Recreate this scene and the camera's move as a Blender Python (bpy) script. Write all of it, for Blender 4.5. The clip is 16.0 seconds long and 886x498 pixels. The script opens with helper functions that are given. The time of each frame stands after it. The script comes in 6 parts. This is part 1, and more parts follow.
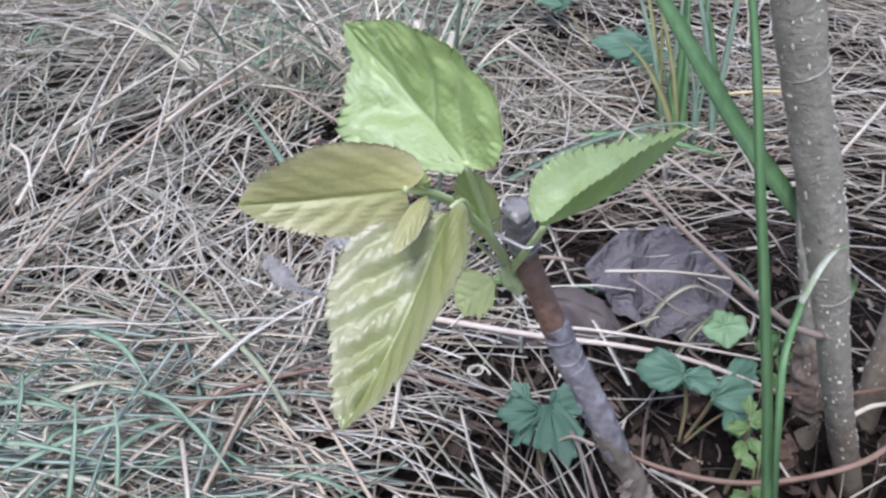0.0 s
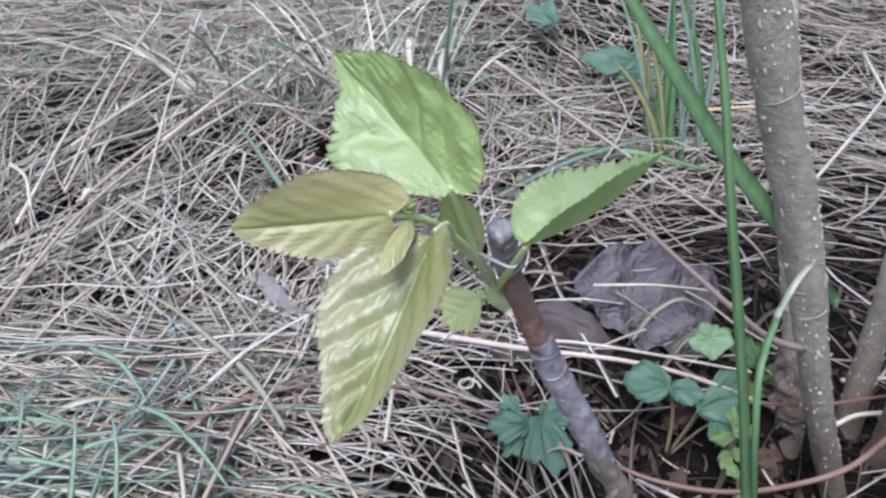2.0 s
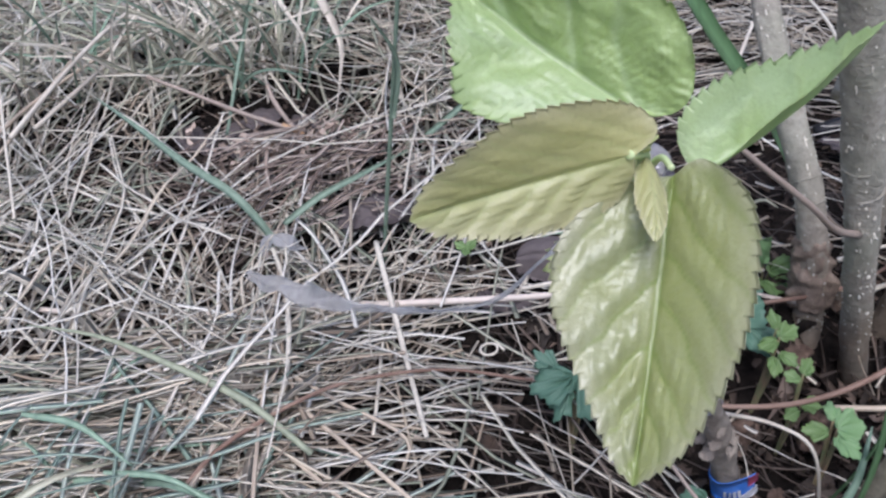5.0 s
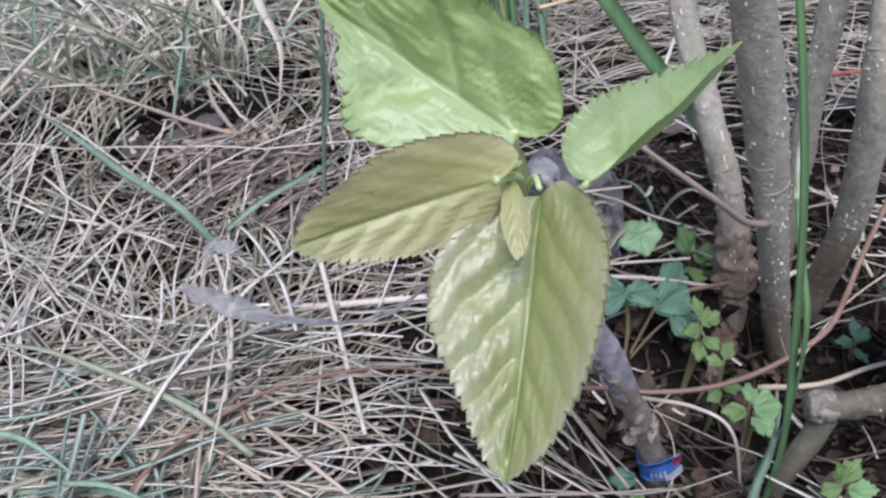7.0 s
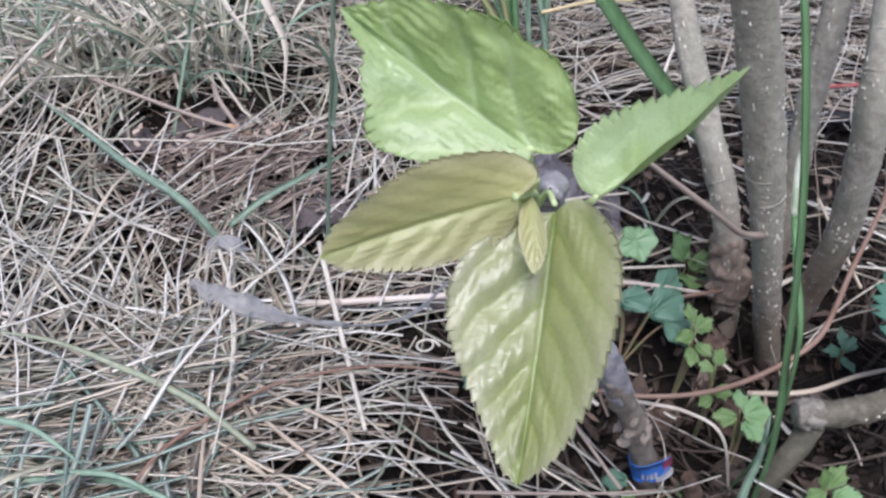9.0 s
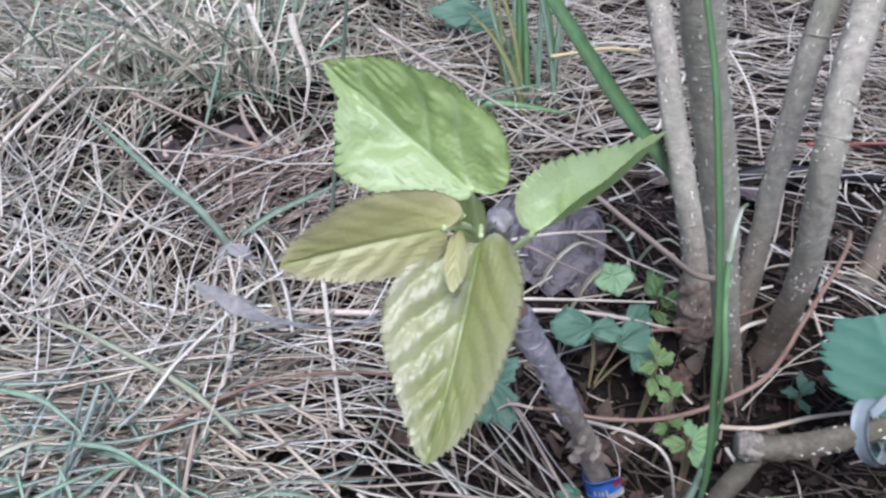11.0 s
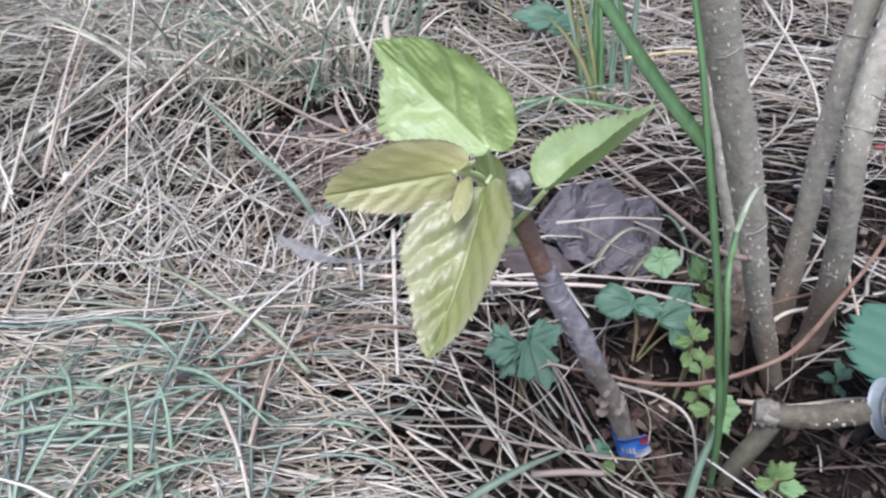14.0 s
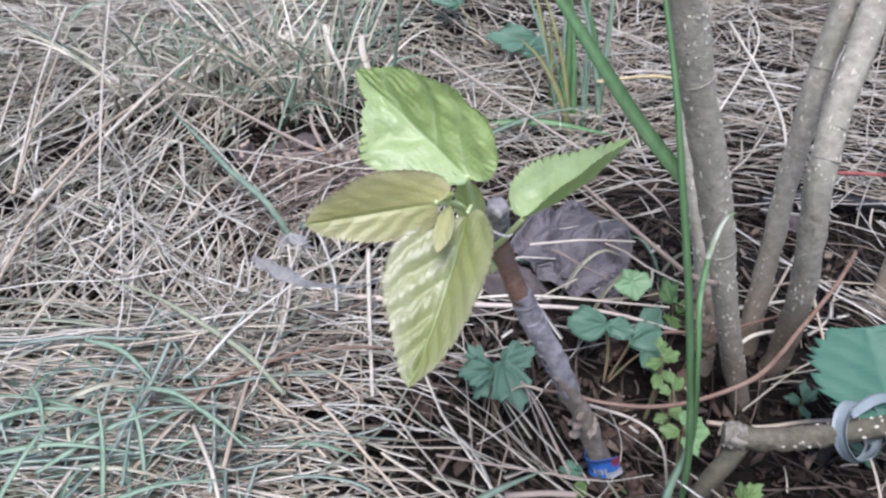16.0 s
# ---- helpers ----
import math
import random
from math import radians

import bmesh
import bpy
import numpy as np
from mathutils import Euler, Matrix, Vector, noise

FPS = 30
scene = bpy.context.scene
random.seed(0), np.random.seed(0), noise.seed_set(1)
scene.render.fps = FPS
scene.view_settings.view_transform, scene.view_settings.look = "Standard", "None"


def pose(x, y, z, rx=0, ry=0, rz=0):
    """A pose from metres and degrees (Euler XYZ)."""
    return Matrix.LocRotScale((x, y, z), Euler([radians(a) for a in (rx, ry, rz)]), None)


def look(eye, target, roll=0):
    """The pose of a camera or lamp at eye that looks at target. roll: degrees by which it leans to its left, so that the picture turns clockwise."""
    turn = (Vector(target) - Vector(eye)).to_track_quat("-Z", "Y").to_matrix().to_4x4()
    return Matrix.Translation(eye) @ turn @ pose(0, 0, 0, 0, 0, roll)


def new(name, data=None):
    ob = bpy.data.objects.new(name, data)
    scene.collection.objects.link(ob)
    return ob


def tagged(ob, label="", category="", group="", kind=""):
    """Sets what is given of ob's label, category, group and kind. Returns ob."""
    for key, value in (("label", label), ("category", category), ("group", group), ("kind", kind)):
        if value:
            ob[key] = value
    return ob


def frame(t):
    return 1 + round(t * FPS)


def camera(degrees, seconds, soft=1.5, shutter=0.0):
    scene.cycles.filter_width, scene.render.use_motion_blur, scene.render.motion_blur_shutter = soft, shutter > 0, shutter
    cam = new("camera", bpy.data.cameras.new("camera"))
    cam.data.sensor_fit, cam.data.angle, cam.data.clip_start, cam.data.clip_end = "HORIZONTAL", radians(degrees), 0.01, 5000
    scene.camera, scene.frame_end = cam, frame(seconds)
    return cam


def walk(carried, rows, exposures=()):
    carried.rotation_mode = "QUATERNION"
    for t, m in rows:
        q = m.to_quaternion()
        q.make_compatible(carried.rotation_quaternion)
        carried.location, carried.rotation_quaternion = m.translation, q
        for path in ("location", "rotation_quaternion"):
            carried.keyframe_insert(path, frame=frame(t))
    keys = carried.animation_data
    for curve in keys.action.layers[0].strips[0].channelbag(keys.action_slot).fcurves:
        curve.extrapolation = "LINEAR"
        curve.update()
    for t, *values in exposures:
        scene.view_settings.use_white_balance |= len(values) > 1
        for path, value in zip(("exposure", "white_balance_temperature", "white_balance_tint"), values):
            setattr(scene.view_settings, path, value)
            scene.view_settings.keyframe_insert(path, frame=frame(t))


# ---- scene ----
cam = camera(55.5, 16.0, soft=2.5, shutter=0.5)
ROWS = [
    (0.0, -0.0000, -0.0000, 0.2654, 52.94, -0.40, 0.49),
    (0.5, 0.0018, 0.0001, 0.2677, 53.26, -0.46, 0.13),
    (1.0, -0.0003, -0.0004, 0.2704, 53.92, -0.25, 0.27),
    (1.5, 0.0019, 0.0012, 0.2683, 53.86, 0.09, 0.49),
    (2.0, 0.0028, -0.0055, 0.2724, 53.68, -0.19, 0.10),
    (2.5, 0.0041, -0.0031, 0.2671, 52.84, -0.35, -0.56),
    (3.0, 0.0064, -0.0084, 0.2719, 53.96, -0.72, -2.21),
    (3.5, 0.0045, -0.0160, 0.2639, 52.98, 1.32, -3.44),
    (4.0, -0.0293, 0.0095, 0.2546, 47.64, 0.26, -15.86),
    (4.5, -0.0649, 0.0322, 0.2474, 48.66, -1.90, -17.51),
    (5.0, -0.0672, 0.0488, 0.2443, 49.90, 0.18, -17.33),
    (5.2, -0.0653, 0.0478, 0.2445, 48.63, -0.54, -19.04),
    (7.3, -0.0545, 0.0394, 0.2564, 48.90, 0.85, -20.11),
    (7.5, -0.0549, 0.0396, 0.2564, 48.48, 1.12, -20.02),
    (8.0, -0.0580, 0.0424, 0.2516, 48.55, 1.22, -20.14),
    (8.5, -0.0577, 0.0372, 0.2571, 48.19, 1.05, -19.79),
    (9.0, -0.0608, 0.0387, 0.2625, 48.50, -1.13, -19.77),
    (9.2, -0.0619, 0.0389, 0.2665, 49.06, -1.96, -18.86),
    (11.3, -0.0471, -0.0042, 0.2919, 50.37, -3.13, -14.79),
    (11.5, -0.0452, -0.0151, 0.2993, 50.90, -3.46, -14.44),
    (12.0, -0.0540, -0.0307, 0.3104, 51.54, -2.35, -14.73),
    (12.5, -0.0513, -0.0334, 0.3057, 53.62, -2.35, -13.96),
    (13.0, -0.0424, -0.0389, 0.3001, 51.76, -1.26, -9.82),
    (13.5, -0.0382, -0.0396, 0.2970, 51.11, -0.64, -8.52),
    (14.0, -0.0376, -0.0383, 0.2973, 50.57, -0.28, -8.10),
    (14.5, -0.0364, -0.0362, 0.2971, 50.99, -0.42, -9.41),
    (15.0, -0.0385, -0.0327, 0.2966, 51.16, -1.83, -9.69),
    (15.5, -0.0406, -0.0301, 0.2959, 51.61, -2.46, -9.39),
    (16.0, -0.0410, -0.0376, 0.3028, 51.44, -2.04, -9.44),
]
walk(cam, [(t, pose(x, y, z, rx, ry, rz)) for t, x, y, z, rx, ry, rz in ROWS], [(0.0, 0.50, 5870, 17), (3.3, 0.51, 5840, 17), (4.0, 0.59, 5880, 17), (4.5, 0.53, 5900, 17), (5.0, 0.35, 5900, 17), (9.0, 0.48, 5980, 17), (11.5, 0.54, 5790, 17), (13.5, 0.60, 5960, 17), (15.0, 0.61, 6040, 17), (16.0, 0.60, 5980, 17)])

# ---- light: bright overcast sky ----
world = bpy.data.worlds.new("overcast_sky")
scene.world = world
world.use_nodes = True
wn = world.node_tree
sky = wn.nodes.new("ShaderNodeTexSky")
sky.sky_type, sky.sun_disc = "NISHITA", False
sky.sun_elevation, sky.sun_rotation = radians(72), radians(200)
sky.air_density, sky.dust_density, sky.ozone_density = 1.0, 4.0, 1.5
wn.links.new(sky.outputs[0], wn.nodes["Background"].inputs[0])
wn.nodes["Background"].inputs[1].default_value = 0.103
sun = new("sun", bpy.data.lights.new("sun", "SUN"))
sun.data.energy, sun.data.angle, sun.data.color = 2.05, radians(26), (1.0, 0.98, 0.955)
sun.matrix_basis = look((-0.40, -0.65, 1.7), (0, 0, 0))


# ---- materials ----
class Nodes:
    """A small writer of node materials."""

    def __init__(self, name, rough=0.6, spec=0.4):
        self.m = bpy.data.materials.new(name)
        self.m.use_nodes = True
        self.t = self.m.node_tree
        self.p = self.t.nodes["Principled BSDF"]
        self.set(self.p, "Roughness", rough)
        self.set(self.p, "Specular IOR Level", spec)
        self.tex = self.add("ShaderNodeTexCoord")

    def add(self, kind):
        return self.t.nodes.new(kind)

    def set(self, node, socket, value):
        if isinstance(value, bpy.types.NodeSocket):
            self.t.links.new(value, node.inputs[socket])
        else:
            node.inputs[socket].default_value = value

    def noise(self, scale, detail=4.0, rough=0.6, stretch=(1, 1, 1), dist=0.0):
        mp = self.add("ShaderNodeMapping")
        self.set(mp, "Vector", self.tex.outputs["Object"])
        self.set(mp, "Scale", stretch)
        n = self.add("ShaderNodeTexNoise")
        self.set(n, "Vector", mp.outputs[0])
        self.set(n, "Scale", scale)
        self.set(n, "Detail", detail)
        self.set(n, "Roughness", rough)
        self.set(n, "Distortion", dist)
        return n.outputs[0]

    def ramp(self, fac, *stops):
        r = self.add("ShaderNodeValToRGB")
        self.set(r, 0, fac)
        while len(r.color_ramp.elements) < len(stops):
            r.color_ramp.elements.new(0.5)
        for e, (pos, col) in zip(r.color_ramp.elements, stops):
            e.position, e.color = pos, (*col, 1)
        return r.outputs[0]

    def mix(self, fac, a, b, blend="MIX"):
        n = self.add("ShaderNodeMix")
        n.data_type, n.blend_type = "RGBA", blend
        for s, v in ((0, fac), (6, a), (7, b)):
            if isinstance(v, tuple):
                v = (*v, 1)
            self.set(n, s, v)
        return n.outputs[2]

    def calc(self, op, a, b=0.0):
        n = self.add("ShaderNodeMath")
        n.operation = op
        self.set(n, 0, a)
        self.set(n, 1, b)
        return n.outputs[0]

    def attr(self, name):
        n = self.add("ShaderNodeAttribute")
        n.attribute_name = name
        return n.outputs["Fac"]

    def island(self):
        return self.add("ShaderNodeNewGeometry").outputs["Random Per Island"]

    def each(self):
        return self.add("ShaderNodeObjectInfo").outputs["Random"]

    def bump(self, height, strength=0.3, distance=0.001):
        b = self.add("ShaderNodeBump")
        self.set(b, "Strength", strength)
        self.set(b, "Distance", distance)
        self.set(b, "Height", height)
        self.set(self.p, "Normal", b.outputs[0])

    def colour(self, c):
        self.set(self.p, "Base Color", c if isinstance(c, bpy.types.NodeSocket) else (*c, 1))

    def leafy(self, colour, amount):
        """Lets part of the light through, as a thin leaf does."""
        tr = self.add("ShaderNodeBsdfTranslucent")
        self.set(tr, 0, colour)
        mx = self.add("ShaderNodeMixShader")
        self.set(mx, 0, amount)
        self.t.links.new(self.p.outputs[0], mx.inputs[1])
        self.t.links.new(tr.outputs[0], mx.inputs[2])
        self.t.links.new(mx.outputs[0], self.t.nodes["Material Output"].inputs[0])


def make_ground():
    """Dark soil round the shrub, dry mown thatch on the lawn beyond."""
    n, fine, coarse = soil_nodes()
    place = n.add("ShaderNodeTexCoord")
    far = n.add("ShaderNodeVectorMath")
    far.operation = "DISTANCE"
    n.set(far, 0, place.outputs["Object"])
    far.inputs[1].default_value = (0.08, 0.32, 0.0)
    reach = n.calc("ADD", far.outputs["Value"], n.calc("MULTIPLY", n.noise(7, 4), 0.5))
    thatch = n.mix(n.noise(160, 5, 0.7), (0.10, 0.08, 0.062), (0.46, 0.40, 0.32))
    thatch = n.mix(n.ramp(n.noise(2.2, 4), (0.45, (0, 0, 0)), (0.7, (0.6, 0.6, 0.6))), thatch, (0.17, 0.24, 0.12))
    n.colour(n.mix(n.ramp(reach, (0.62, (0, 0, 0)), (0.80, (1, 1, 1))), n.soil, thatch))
    n.bump(n.calc("ADD", fine, coarse), 0.9, 0.004)
    return n.m


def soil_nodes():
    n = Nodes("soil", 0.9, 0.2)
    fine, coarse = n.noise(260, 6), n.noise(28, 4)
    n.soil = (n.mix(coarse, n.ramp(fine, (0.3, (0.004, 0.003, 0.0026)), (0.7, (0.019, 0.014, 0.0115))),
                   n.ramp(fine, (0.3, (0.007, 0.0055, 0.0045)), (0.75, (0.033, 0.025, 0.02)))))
    return n, fine, coarse


def make_straw(name, *stops, rough=0.42, stain=1.0):
    n = Nodes(name, rough, 0.5)
    tone = n.ramp(n.island(), *stops)
    spots = n.noise(420, 3)
    tone = n.mix(n.ramp(n.noise(55, 3), (0.45, (0, 0, 0)), (0.8, (0.4 * stain,) * 3)), tone, (0.30, 0.25, 0.20))
    tone = n.mix(n.ramp(n.noise(13, 3), (0.46, (0, 0, 0)), (0.66, (0.42 * stain,) * 3)), tone, (0.30, 0.232, 0.182))
    n.colour(n.mix(n.ramp(spots, (0.5, (0, 0, 0)), (0.85, (0.3, 0.3, 0.3))), tone, (0.20, 0.15, 0.11)))
    n.bump(n.noise(900, 2), 0.25, 0.0004)
    return n.m


def make_leaf(name, deep, pale, vein, edge, lit=0.28, rough=0.42, spec=0.5, edging=0.6, blush_sheen=(0.36, 0.33, 0.12), ribs=0.4, coat=0.0, crease=0.0):
    n = Nodes(name, rough, spec)
    body = n.mix(n.noise(90, 4), deep, pale)
    body = n.mix(n.attr("tint"), body, blush_sheen)
    body = n.mix(n.calc("MULTIPLY", n.attr("edge"), edging), body, edge)
    body = n.mix(n.calc("MULTIPLY", n.attr("vein"), ribs), body, vein)
    if coat:
        n.set(n.p, "Coat Weight", coat)
        n.set(n.p, "Coat Roughness", 0.36)
    body = n.mix(n.ramp(n.noise(1500, 2), (0.5, (0, 0, 0)), (0.9, (0.3, 0.3, 0.3))), body, tuple(v * 0.7 for v in deep))
    n.colour(body)
    if crease:
        n.bump(n.calc("ADD", n.calc("ABSOLUTE", n.calc("SUBTRACT", n.noise(75, 3, 0.6, dist=0.8), 0.5)), n.calc("MULTIPLY", n.noise(700, 4), 0.12)), 0.9, crease)
    else:
        n.bump(n.noise(900, 4), 0.45, 0.0006)
    n.leafy(body, lit)
    return n.m


def make_grass(name, dark, light, rough=0.4):
    n = Nodes(name, rough, 0.45)
    body = n.mix(n.noise(60, 3), dark, light)
    body = n.mix(n.calc("MULTIPLY", n.attr("vein"), 0.6), body, tuple(min(1, v * 1.35) for v in light))
    body = n.mix(n.ramp(n.noise(300, 2, 0.5, (1, 1, 0.05)), (0.45, (0, 0, 0)), (0.7, (0.35, 0.35, 0.35))), body, tuple(v * 0.6 for v in dark))
    n.colour(body)
    n.leafy(body, 0.22)
    return n.m


def make_bark(name, dark, mid, light, green, rough=0.75):
    n = Nodes(name, rough, 0.25)
    ring, spot = n.noise(210, 6, 0.7, (1, 1, 1.3)), n.noise(45, 4)
    body = n.ramp(ring, (0.3, dark), (0.5, mid), (0.72, light))
    body = n.mix(n.ramp(spot, (0.42, (0, 0, 0)), (0.65, (0.65, 0.65, 0.65))), body, green)
    body = n.mix(n.calc("MULTIPLY", n.attr("age"), n.ramp(n.noise(30, 4), (0.3, (0.45, 0.45, 0.45)), (0.6, (1, 1, 1)))), body, n.mix(ring, (0.15, 0.11, 0.08), (0.40, 0.315, 0.235)))
    n.colour(body)
    n.bump(n.calc("ADD", ring, n.noise(700, 3)), 0.65, 0.0009)
    return n.m


def make_plain(name, a, b, scale, rough=0.6, spec=0.4, bump=0.2, dist=0.0005, lit=0.0):
    n = Nodes(name, rough, spec)
    f = n.noise(scale, 4)
    body = n.mix(n.ramp(f, (0.35, (0, 0, 0)), (0.65, (1, 1, 1))), a, b)
    n.colour(body)
    n.bump(n.noise(scale * 3, 4), bump, dist)
    if lit:
        n.leafy(body, lit)
    return n.m


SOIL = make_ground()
HAY = make_straw("dry_hay", (0.0, (0.15, 0.112, 0.083)), (0.20, (0.345, 0.28, 0.212)), (0.42, (0.63, 0.55, 0.43)), (0.72, (0.81, 0.75, 0.615)), (1.0, (0.91, 0.87, 0.76)))
# Older, browner hay; the gaps' shade is painted into both colours as well.
OLD_HAY = make_straw("darkened_rotting_hay", (0.0, (0.016, 0.011, 0.009)), (0.5, (0.045, 0.031, 0.024)), (1.0, (0.115, 0.08, 0.063)), rough=0.75, stain=0.3)
SHADED_HAY = make_straw("shaded_brown_hay", (0.0, (0.045, 0.031, 0.024)), (0.35, (0.12, 0.086, 0.067)), (0.7, (0.27, 0.208, 0.165)), (1.0, (0.50, 0.415, 0.335)), stain=0.5)
# Paler copy of the hay: stronger light far off is put into the colour.
FAR_HAY = make_straw("lit_far_hay", (0.0, (0.46, 0.41, 0.32)), (0.3, (0.72, 0.67, 0.55)), (0.7, (0.84, 0.80, 0.69)), (1.0, (0.90, 0.87, 0.78)), stain=0.5)
BRIGHT_HAY = make_straw("bleached_top_hay", (0.0, (0.41, 0.33, 0.245)), (0.18, (0.67, 0.58, 0.44)), (0.45, (0.85, 0.79, 0.655)), (1.0, (0.96, 0.93, 0.845)), rough=0.34, stain=0.35)
PALE_STRAW = make_straw("pale_straw", (0.0, (0.66, 0.60, 0.48)), (1.0, (0.80, 0.76, 0.66)))
PINK_STRAW = make_straw("brown_pink_straw", (0.0, (0.022, 0.016, 0.013)), (0.6, (0.070, 0.051, 0.040)), (0.88, (0.20, 0.155, 0.125)), (1.0, (0.50, 0.42, 0.35)), stain=0.4)
TAN_STRAW = make_straw("tan_straw", (0.0, (0.50, 0.41, 0.31)), (1.0, (0.64, 0.55, 0.43)))
PINK_STEM = make_straw("pinkish_dry_stem", (0.0, (0.66, 0.57, 0.50)), (1.0, (0.72, 0.64, 0.56)), stain=0.6)
BROWN_STEM = make_straw("brown_dry_stem", (0.0, (0.28, 0.22, 0.185)), (1.0, (0.40, 0.33, 0.28)))
ORANGE_STALK = make_straw("orange_stalk", (0.0, (0.46, 0.27, 0.14)), (1.0, (0.56, 0.36, 0.20)), stain=0.4)
YELLOW_STRAW = make_straw("yellow_straw", (0.0, (0.72, 0.60, 0.30)), (1.0, (0.76, 0.64, 0.36)))
TEAL_GRASS = make_straw("thin_green_grass", (0.0, (0.29, 0.40, 0.32)), (0.5, (0.45, 0.56, 0.46)), (1.0, (0.64, 0.71, 0.61)), stain=0.2)
FADED_GRASS = make_straw("faded_grass", (0.0, (0.30, 0.34, 0.25)), (0.5, (0.46, 0.48, 0.36)), (1.0, (0.64, 0.64, 0.50)))
# The whitish tint is sky sheen put into the colour of a leaf half.
GREEN_LEAF = make_leaf("fresh_green_leaf", (0.40, 0.55, 0.175), (0.47, 0.62, 0.235), (0.61, 0.75, 0.42), (0.50, 0.64, 0.28), lit=0.42, rough=0.36, spec=0.8, edging=0.3, coat=0.35, ribs=0.85, blush_sheen=(0.59, 0.735, 0.45))
BRONZE_LEAF = make_leaf("young_bronze_leaf", (0.48, 0.49, 0.235), (0.56, 0.565, 0.305), (0.52, 0.59, 0.24), (0.70, 0.65, 0.47), rough=0.38, spec=0.8, edging=0.5, ribs=0.5, coat=0.25, lit=0.34, blush_sheen=(0.56, 0.555, 0.235))
# The tint paints sky sheen; the dark vein colour also holds pleat shade.
PALE_LEAF = make_leaf("pale_drooping_leaf", (0.265, 0.305, 0.075), (0.325, 0.365, 0.12), (0.205, 0.28, 0.06), (0.55, 0.53, 0.39), rough=0.36, spec=0.9, edging=0.55, ribs=0.85, coat=0.3, lit=0.18, blush_sheen=(0.40, 0.425, 0.27))
BUD_LEAF = make_leaf("pale_bud_leaf", (0.56, 0.66, 0.27), (0.66, 0.75, 0.37), (0.56, 0.62, 0.26), (0.56, 0.60, 0.26), rough=0.5, lit=0.12)
PETIOLE = make_plain("pale_green_petiole", (0.60, 0.73, 0.35), (0.74, 0.85, 0.50), 90, 0.5, 0.4, lit=0.25)
WEED_LIGHT = make_leaf("light_weed_leaf", (0.17, 0.33, 0.13), (0.29, 0.46, 0.23), (0.46, 0.60, 0.40), (0.22, 0.38, 0.17), 0.2, 0.5, edging=0.3, ribs=0.2)
WEED_PALE = make_leaf("pale_weed_leaf", (0.22, 0.40, 0.19), (0.34, 0.52, 0.31), (0.52, 0.66, 0.48), (0.28, 0.45, 0.24), 0.2, 0.5, edging=0.3, ribs=0.4)
WEED_LIME = make_leaf("lime_weed_leaf", (0.13, 0.24, 0.07), (0.215, 0.335, 0.13), (0.35, 0.46, 0.24), (0.20, 0.31, 0.11), 0.25, 0.5, edging=0.4, ribs=0.5)
WEED_BLUE = make_leaf("blue_green_weed_leaf", (0.085, 0.19, 0.125), (0.14, 0.265, 0.185), (0.20, 0.33, 0.24), (0.12, 0.225, 0.16), 0.15, 0.5, edging=0.3, ribs=0.3)
BIG_LEAF = make_leaf("toothed_dark_leaf", (0.055, 0.155, 0.105), (0.09, 0.215, 0.15), (0.13, 0.27, 0.19), (0.08, 0.19, 0.13), 0.10, 0.5, edging=0.3, ribs=0.35)
WEED_STEM = make_plain("weed_stem", (0.22, 0.26, 0.12), (0.36, 0.25, 0.16), 120, 0.55)
GRASS = make_grass("green_grass_blade", (0.10, 0.215, 0.085), (0.18, 0.33, 0.155))
BLUE_GRASS = make_grass("blue_green_grass", (0.19, 0.31, 0.215), (0.34, 0.465, 0.35), 0.45)
DULL_GRASS = make_grass("dull_grey_green_grass", (0.15, 0.225, 0.16), (0.27, 0.36, 0.275), 0.5)
FADED_BLADE = make_grass("faded_olive_grass", (0.24, 0.28, 0.19), (0.42, 0.45, 0.33), 0.5)
YELLOW_GRASS = make_grass("yellowing_grass", (0.22, 0.26, 0.10), (0.40, 0.40, 0.20), 0.5)
DRIED_BLADE = make_plain("dried_silver_blade", (0.26, 0.34, 0.19), (0.60, 0.64, 0.53), 110, 0.3, 0.6, lit=0.1)
BARK = make_bark("grey_green_bark", (0.23, 0.214, 0.178), (0.365, 0.342, 0.287), (0.52, 0.49, 0.418), (0.305, 0.312, 0.243))
OLIVE_BARK = make_bark("olive_branch_bark", (0.082, 0.074, 0.055), (0.142, 0.129, 0.097), (0.24, 0.22, 0.172), (0.125, 0.12, 0.086))
BARK_BROWN = make_bark("brown_stock_bark", (0.14, 0.115, 0.095), (0.28, 0.238, 0.20), (0.45, 0.40, 0.34), (0.22, 0.20, 0.165))
RED_BARK = make_bark("red_brown_scion_bark", (0.11, 0.06, 0.043), (0.24, 0.135, 0.092), (0.40, 0.27, 0.205), (0.25, 0.19, 0.165), 0.35)
WRAP = make_plain("stretched_grafting_film", (0.18, 0.172, 0.19), (0.37, 0.36, 0.39), 240, 0.32, 0.6, 0.7, 0.0010)
FILM = make_plain("clear_grafting_film", (0.24, 0.23, 0.24), (0.48, 0.465, 0.48), 160, 0.18, 0.8, 0.6, 0.0008)
SPOT = make_plain("pale_lenticel", (0.56, 0.53, 0.44), (0.80, 0.76, 0.66), 300, 0.8)
CUT_WOOD = make_plain("weathered_cut_wood", (0.17, 0.155, 0.128), (0.33, 0.305, 0.26), 300, 0.85, bump=0.6, dist=0.001)
ROTTEN_WOOD = make_bark("rotten_wood", (0.04, 0.026, 0.02), (0.11, 0.074, 0.056), (0.24, 0.175, 0.138), (0.085, 0.06, 0.048), 0.9)
